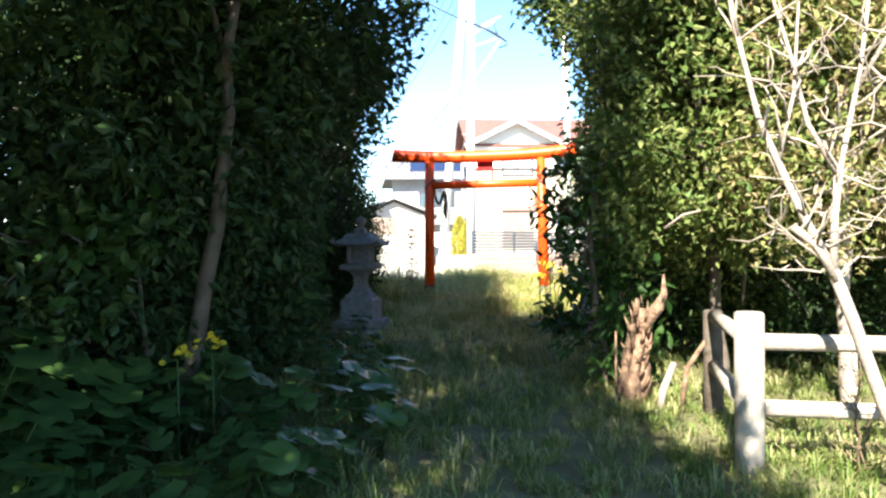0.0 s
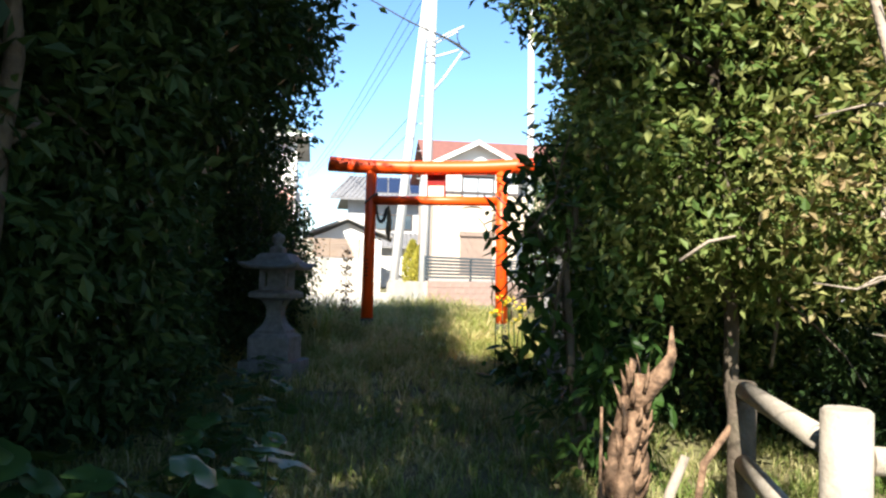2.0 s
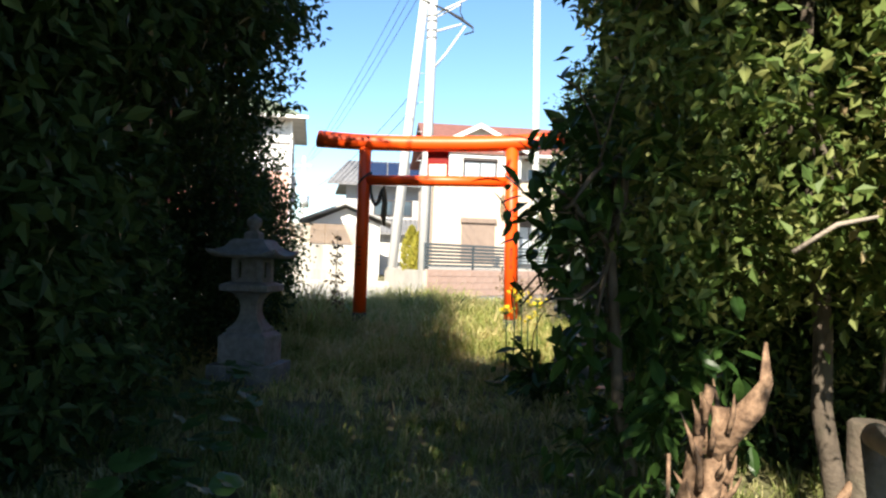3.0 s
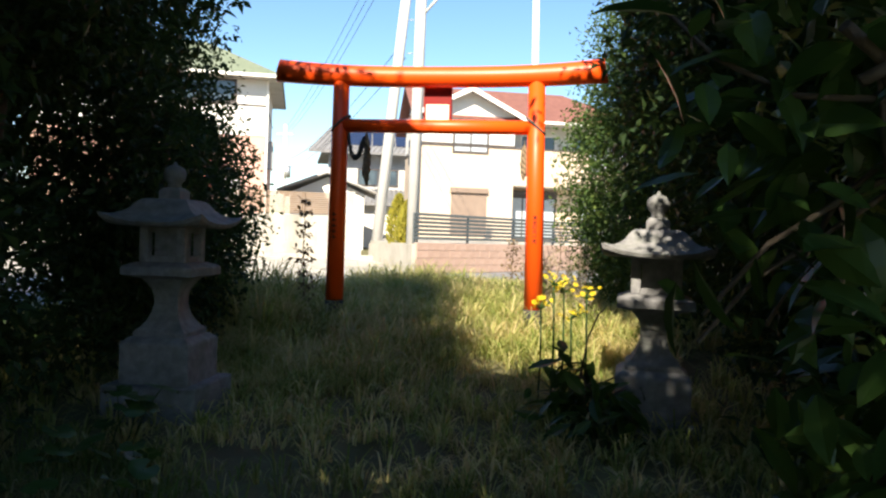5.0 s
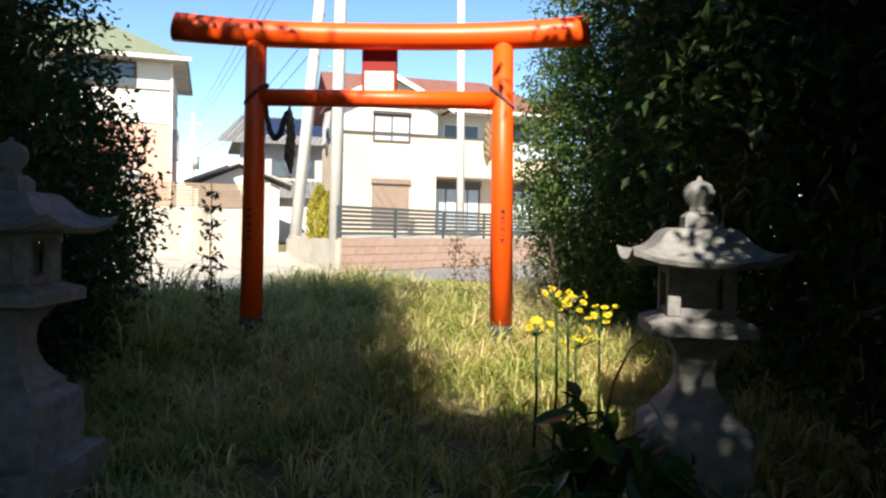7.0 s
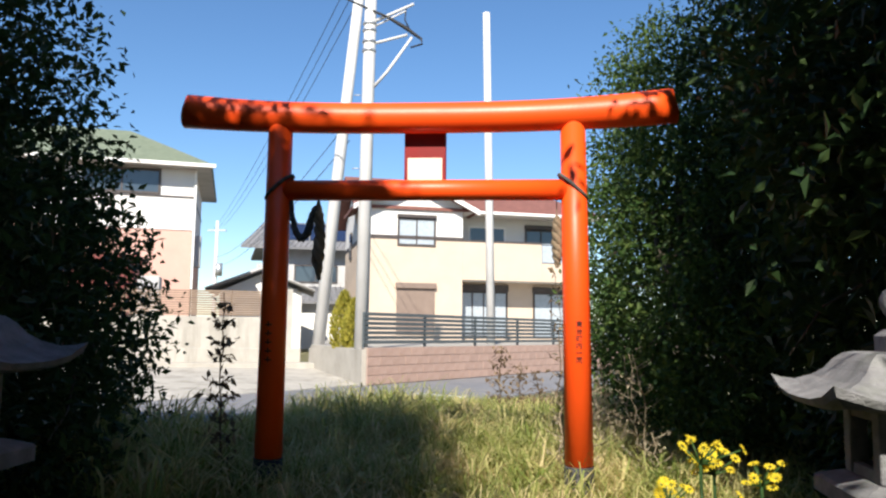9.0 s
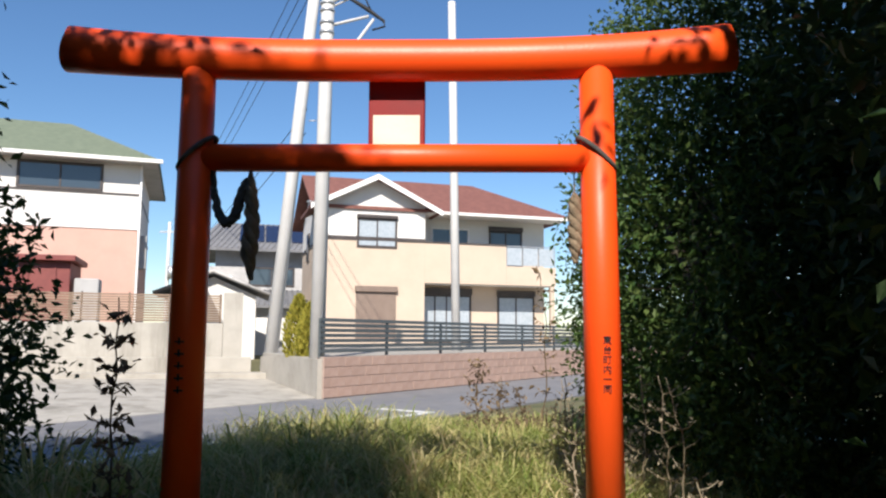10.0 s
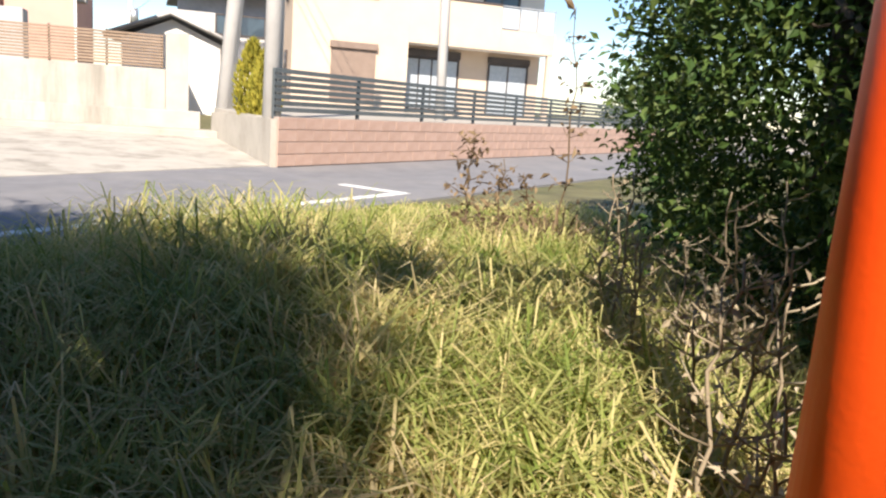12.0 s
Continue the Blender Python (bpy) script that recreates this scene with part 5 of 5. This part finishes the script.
# ---- weeds ----
def dry_weed(x, y, h, twigs, seed, label, leaf=0.05, spread=0.12, look_of="weed_dry"):
    rng = np.random.default_rng(seed)
    th = thing("dry_weed", pose(x, y, gz(x, y)), label, "weed", "weeds")
    pts, rad = limb(rng, (0, 0, -0.05), (rng.normal() * 0.05, rng.normal() * 0.05, h), 0.008, 0.003, 0.03, 12)
    part("stem", tube(bmesh.new(), pts, rad, 6), M[look_of], th)
    at, al = [], []
    bm = bmesh.new()
    for k in range(twigs):
        u = 0.25 + 0.75 * k / twigs
        p = pts[min(int(u * 11), 11)]
        a = k * 2.4
        q = p + Vector((math.cos(a) * spread, math.sin(a) * spread, spread * 0.55)) * (1.15 - 0.6 * u)
        tube(bm, [p, p.lerp(q, 0.5) - Vector((0, 0, 0.01)), q], [0.0035, 0.003, 0.002], 4)
        for j in range(4):
            at.append(p.lerp(q, 0.3 + 0.2 * j) + Vector(rng.normal(size=3)) * 0.01)
            al.append(rng.normal(size=3) + np.array([0, 0, -0.3]))
    part("twig_spray", bm, M[look_of], th)["kind"] = "stuff"
    v, f = leaf_arrays(rng, np.array(at), unit(np.array(al)), np.full(len(at), leaf) * rng.uniform(0.5, 1.2, len(at)), 0.5)
    array_part("foliage", v, f, M[look_of], th, kind="stuff")
    return th


dry_weed(-3.0, 13.0, 1.28, 44, 31, "tall dark dry weed stalk with short side twigs", 0.065, 0.11)
dry_weed(-1.30, 17.3, 0.92, 34, 32, "dark dry branching weed at the edge of the grass", 0.07, 0.2)
dry_weed(-1.05, 17.4, 0.72, 28, 33, "dark dry branching weed at the edge of the grass", 0.07, 0.16)
dry_weed(-0.86, 17.6, 0.62, 26, 34, "dry brown weed stalk in the grass", 0.06, 0.1)
dry_weed(-0.60, 17.4, 1.85, 16, 35, "thin tall weed with sparse drooping leaves", 0.09, 0.16)
for k in range(24):
    rr = np.random.default_rng(60 + k)
    dry_weed(-0.45 + rr.normal() * 0.25, rr.uniform(13.3, 15.6), rr.uniform(0.4, 0.95), 14, 40 + k, "grey dry weed in front of the hedge", 0.032, 0.16, "weed_straw")
for k in range(6):
    rr = np.random.default_rng(90 + k)
    dry_weed(rr.uniform(1.5, 2.9), rr.uniform(4.6, 5.2), rr.uniform(0.4, 0.8), 10, 95 + k, "dry twiggy weed beside the log fence", 0.03, 0.18)


# ---- the yellow-green conifers by the pole ----
def conifer(x, y, z, h, r, seed):
    rng = np.random.default_rng(seed)
    th = thing("conifer", pose(x, y, z), "small cone-shaped golden green conifer", "conifer", "conifers")
    part("trunk", tube(bmesh.new(), [(0, 0, -0.05), (0, 0, h * 0.5)], [0.03, 0.02], 7), M["bark"], th)
    n = 2600
    u = rng.random(n) ** 0.8
    rad = r * np.sin(np.pi * np.clip(0.08 + 0.92 * u, 0, 1)) ** 0.55 * (1 - 0.55 * u) * 1.3
    a = rng.uniform(0, 6.283, n)
    rr = rad * rng.uniform(0.55, 1.05, n)
    at = np.stack([rr * np.cos(a), rr * np.sin(a), 0.04 + u * h], 1)
    al = unit(np.stack([np.cos(a) * 0.35, np.sin(a) * 0.35, np.ones(n)], 1) + rng.normal(size=(n, 3)) * 0.25)
    v, f = leaf_arrays(rng, at, al, rng.uniform(0.06, 0.14, n), 0.35)
    array_part("crown", v, f, M["conifer"], th)


conifer(-4.90, 25.6, 1.57, 1.35, 0.30, 1)
conifer(-4.60, 25.3, 1.58, 1.15, 0.27, 2)


# ---- grass ----
def blades(name, seed, n, region, height, label, material, width=0.006, arch=(0.25, 1.25), gaps=0.25):
    """Grass in tufts: blades that rise from a tuft's foot and arch outwards, in four steps."""
    rng = np.random.default_rng(seed)
    tufts = n // 14
    tx, ty = rng.uniform(region[0], region[1], tufts), rng.uniform(region[2], region[3], tufts)
    th = height(tx, ty) * rng.uniform(0.6, 1.35, tufts)
    patch = np.sin(tx * 2.3 + 1.7 * np.sin(ty * 1.3)) * np.sin(ty * 1.9 + 1.3 * np.sin(tx * 1.1))
    ok = (th > 0.02) & (rng.random(tufts) < 1 - gaps + gaps * patch)
    tx, ty, th = tx[ok], ty[ok], th[ok]
    x, y, h = np.repeat(tx, 14), np.repeat(ty, 14), np.repeat(th, 14)
    n = len(x)
    a = rng.uniform(0, 2 * np.pi, n)
    lean = np.stack([np.cos(a), np.sin(a), np.zeros(n)], 1)
    h = h * rng.uniform(0.4, 1.15, n)
    foot = rng.random(n)[:, None] ** 0.5 * lean * 0.055
    x, y = x + foot[:, 0], y + foot[:, 1]
    base = np.stack([x, y, ground_z(x, y) - 0.01], 1)
    side = np.stack([-np.sin(a), np.cos(a), np.zeros(n)], 1) * (width * rng.uniform(0.6, 1.5, n))[:, None]
    bend = (rng.uniform(*arch, n))[:, None]
    up, hh = np.array([0, 0, 1.0]), h[:, None]
    m1 = base + up * hh * 0.50 + lean * hh * bend * 0.18
    m2 = base + up * hh * (0.86 - 0.16 * bend) + lean * hh * bend * 0.52
    tip = base + up * hh * (1.02 - 0.50 * bend) + lean * hh * bend * 1.0
    v = np.stack([base - side * 0.7, base + side * 0.7, m1 + side, m1 - side, m2 + side * 0.7, m2 - side * 0.7, tip], 1).reshape(-1, 3)
    b = np.arange(n)[:, None] * 7
    f = np.concatenate([b + np.array([q]) for q in ([0, 1, 2], [0, 2, 3], [3, 2, 4], [3, 4, 5], [5, 4, 6])], 0)
    ob = new(name, array_mesh(name, v, f, material))
    return tagged(ob, label, "grass", kind="stuff")


def grass_height(x, y):
    h = np.interp(y, [-3, 3, 8, 11, 13, 15, 18, 20], [0.16, 0.14, 0.13, 0.20, 0.30, 0.34, 0.28, 0.18])
    mound = np.exp(-(((x + 2.5) / 1.0) ** 2 + ((y - 15.8) / 1.6) ** 2))
    h = h + 0.22 * mound - 0.16 * np.clip((-3.3 - x) / 0.6, 0, 1) * (y > 14.2)
    d = road_d(x, y)
    h = h * np.clip((d - 0.3) / 1.2, 0, 1)
    return h


# path grass: its material has part of the grove's shade in its colours
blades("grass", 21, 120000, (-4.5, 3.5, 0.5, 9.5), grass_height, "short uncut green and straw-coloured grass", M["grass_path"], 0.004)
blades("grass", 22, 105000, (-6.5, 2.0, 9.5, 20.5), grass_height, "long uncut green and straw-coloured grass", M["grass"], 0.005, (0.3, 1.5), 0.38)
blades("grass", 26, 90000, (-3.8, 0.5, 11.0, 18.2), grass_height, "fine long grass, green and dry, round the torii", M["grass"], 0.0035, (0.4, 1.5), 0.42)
blades("grass", 27, 5000, (-3.2, -0.7, 13.2, 16.6), lambda x, y: 1.1 * grass_height(x, y), "broad arching green grass blades round the torii", M["grass"], 0.005, (0.8, 1.6), 0.45)
blades("dry_grass", 28, 1500, (-1.4, -0.5, 16.9, 17.5), lambda x, y: 0.34 + 0 * x, "dark withered tussock at the edge of the grass", M["weed_dry"], 0.006)
blades("grass", 23, 2200, (-4.3, -3.0, 12.3, 14.2), lambda x, y: 0.55 + 0 * x, "long arching grass blades beside the torii", M["grass"], 0.007)
blades("grass", 24, 14000, (3.5, 9.5, -3.0, 20.0), grass_height, "rough grass around the grove", M["grass"], 0.007)
blades("grass", 25, 9000, (-9.0, 3.5, -4.0, 0.5), grass_height, "rough grass before the grove", M["grass"], 0.007)


# ---- pieces: the blocks of the retaining wall ----
block = boxed((0, 0, 0), (0.392, 0.012, 0.172), 0.004)
block_me = bpy.data.meshes.new("brick")
block.to_mesh(block_me)
block.free()
block_me.materials.append(M["brick"])
rng = np.random.default_rng(3)
for c in range(4):
    for k in range(54):
        ob = new("brick", block_me)
        ob.parent = brick_wall
        ob.matrix_basis = pose(0.004 + k * 0.40 - (0.2 if c % 2 and k else 0), rng.uniform(-0.003, 0.002), 0.008 + c * 0.183)
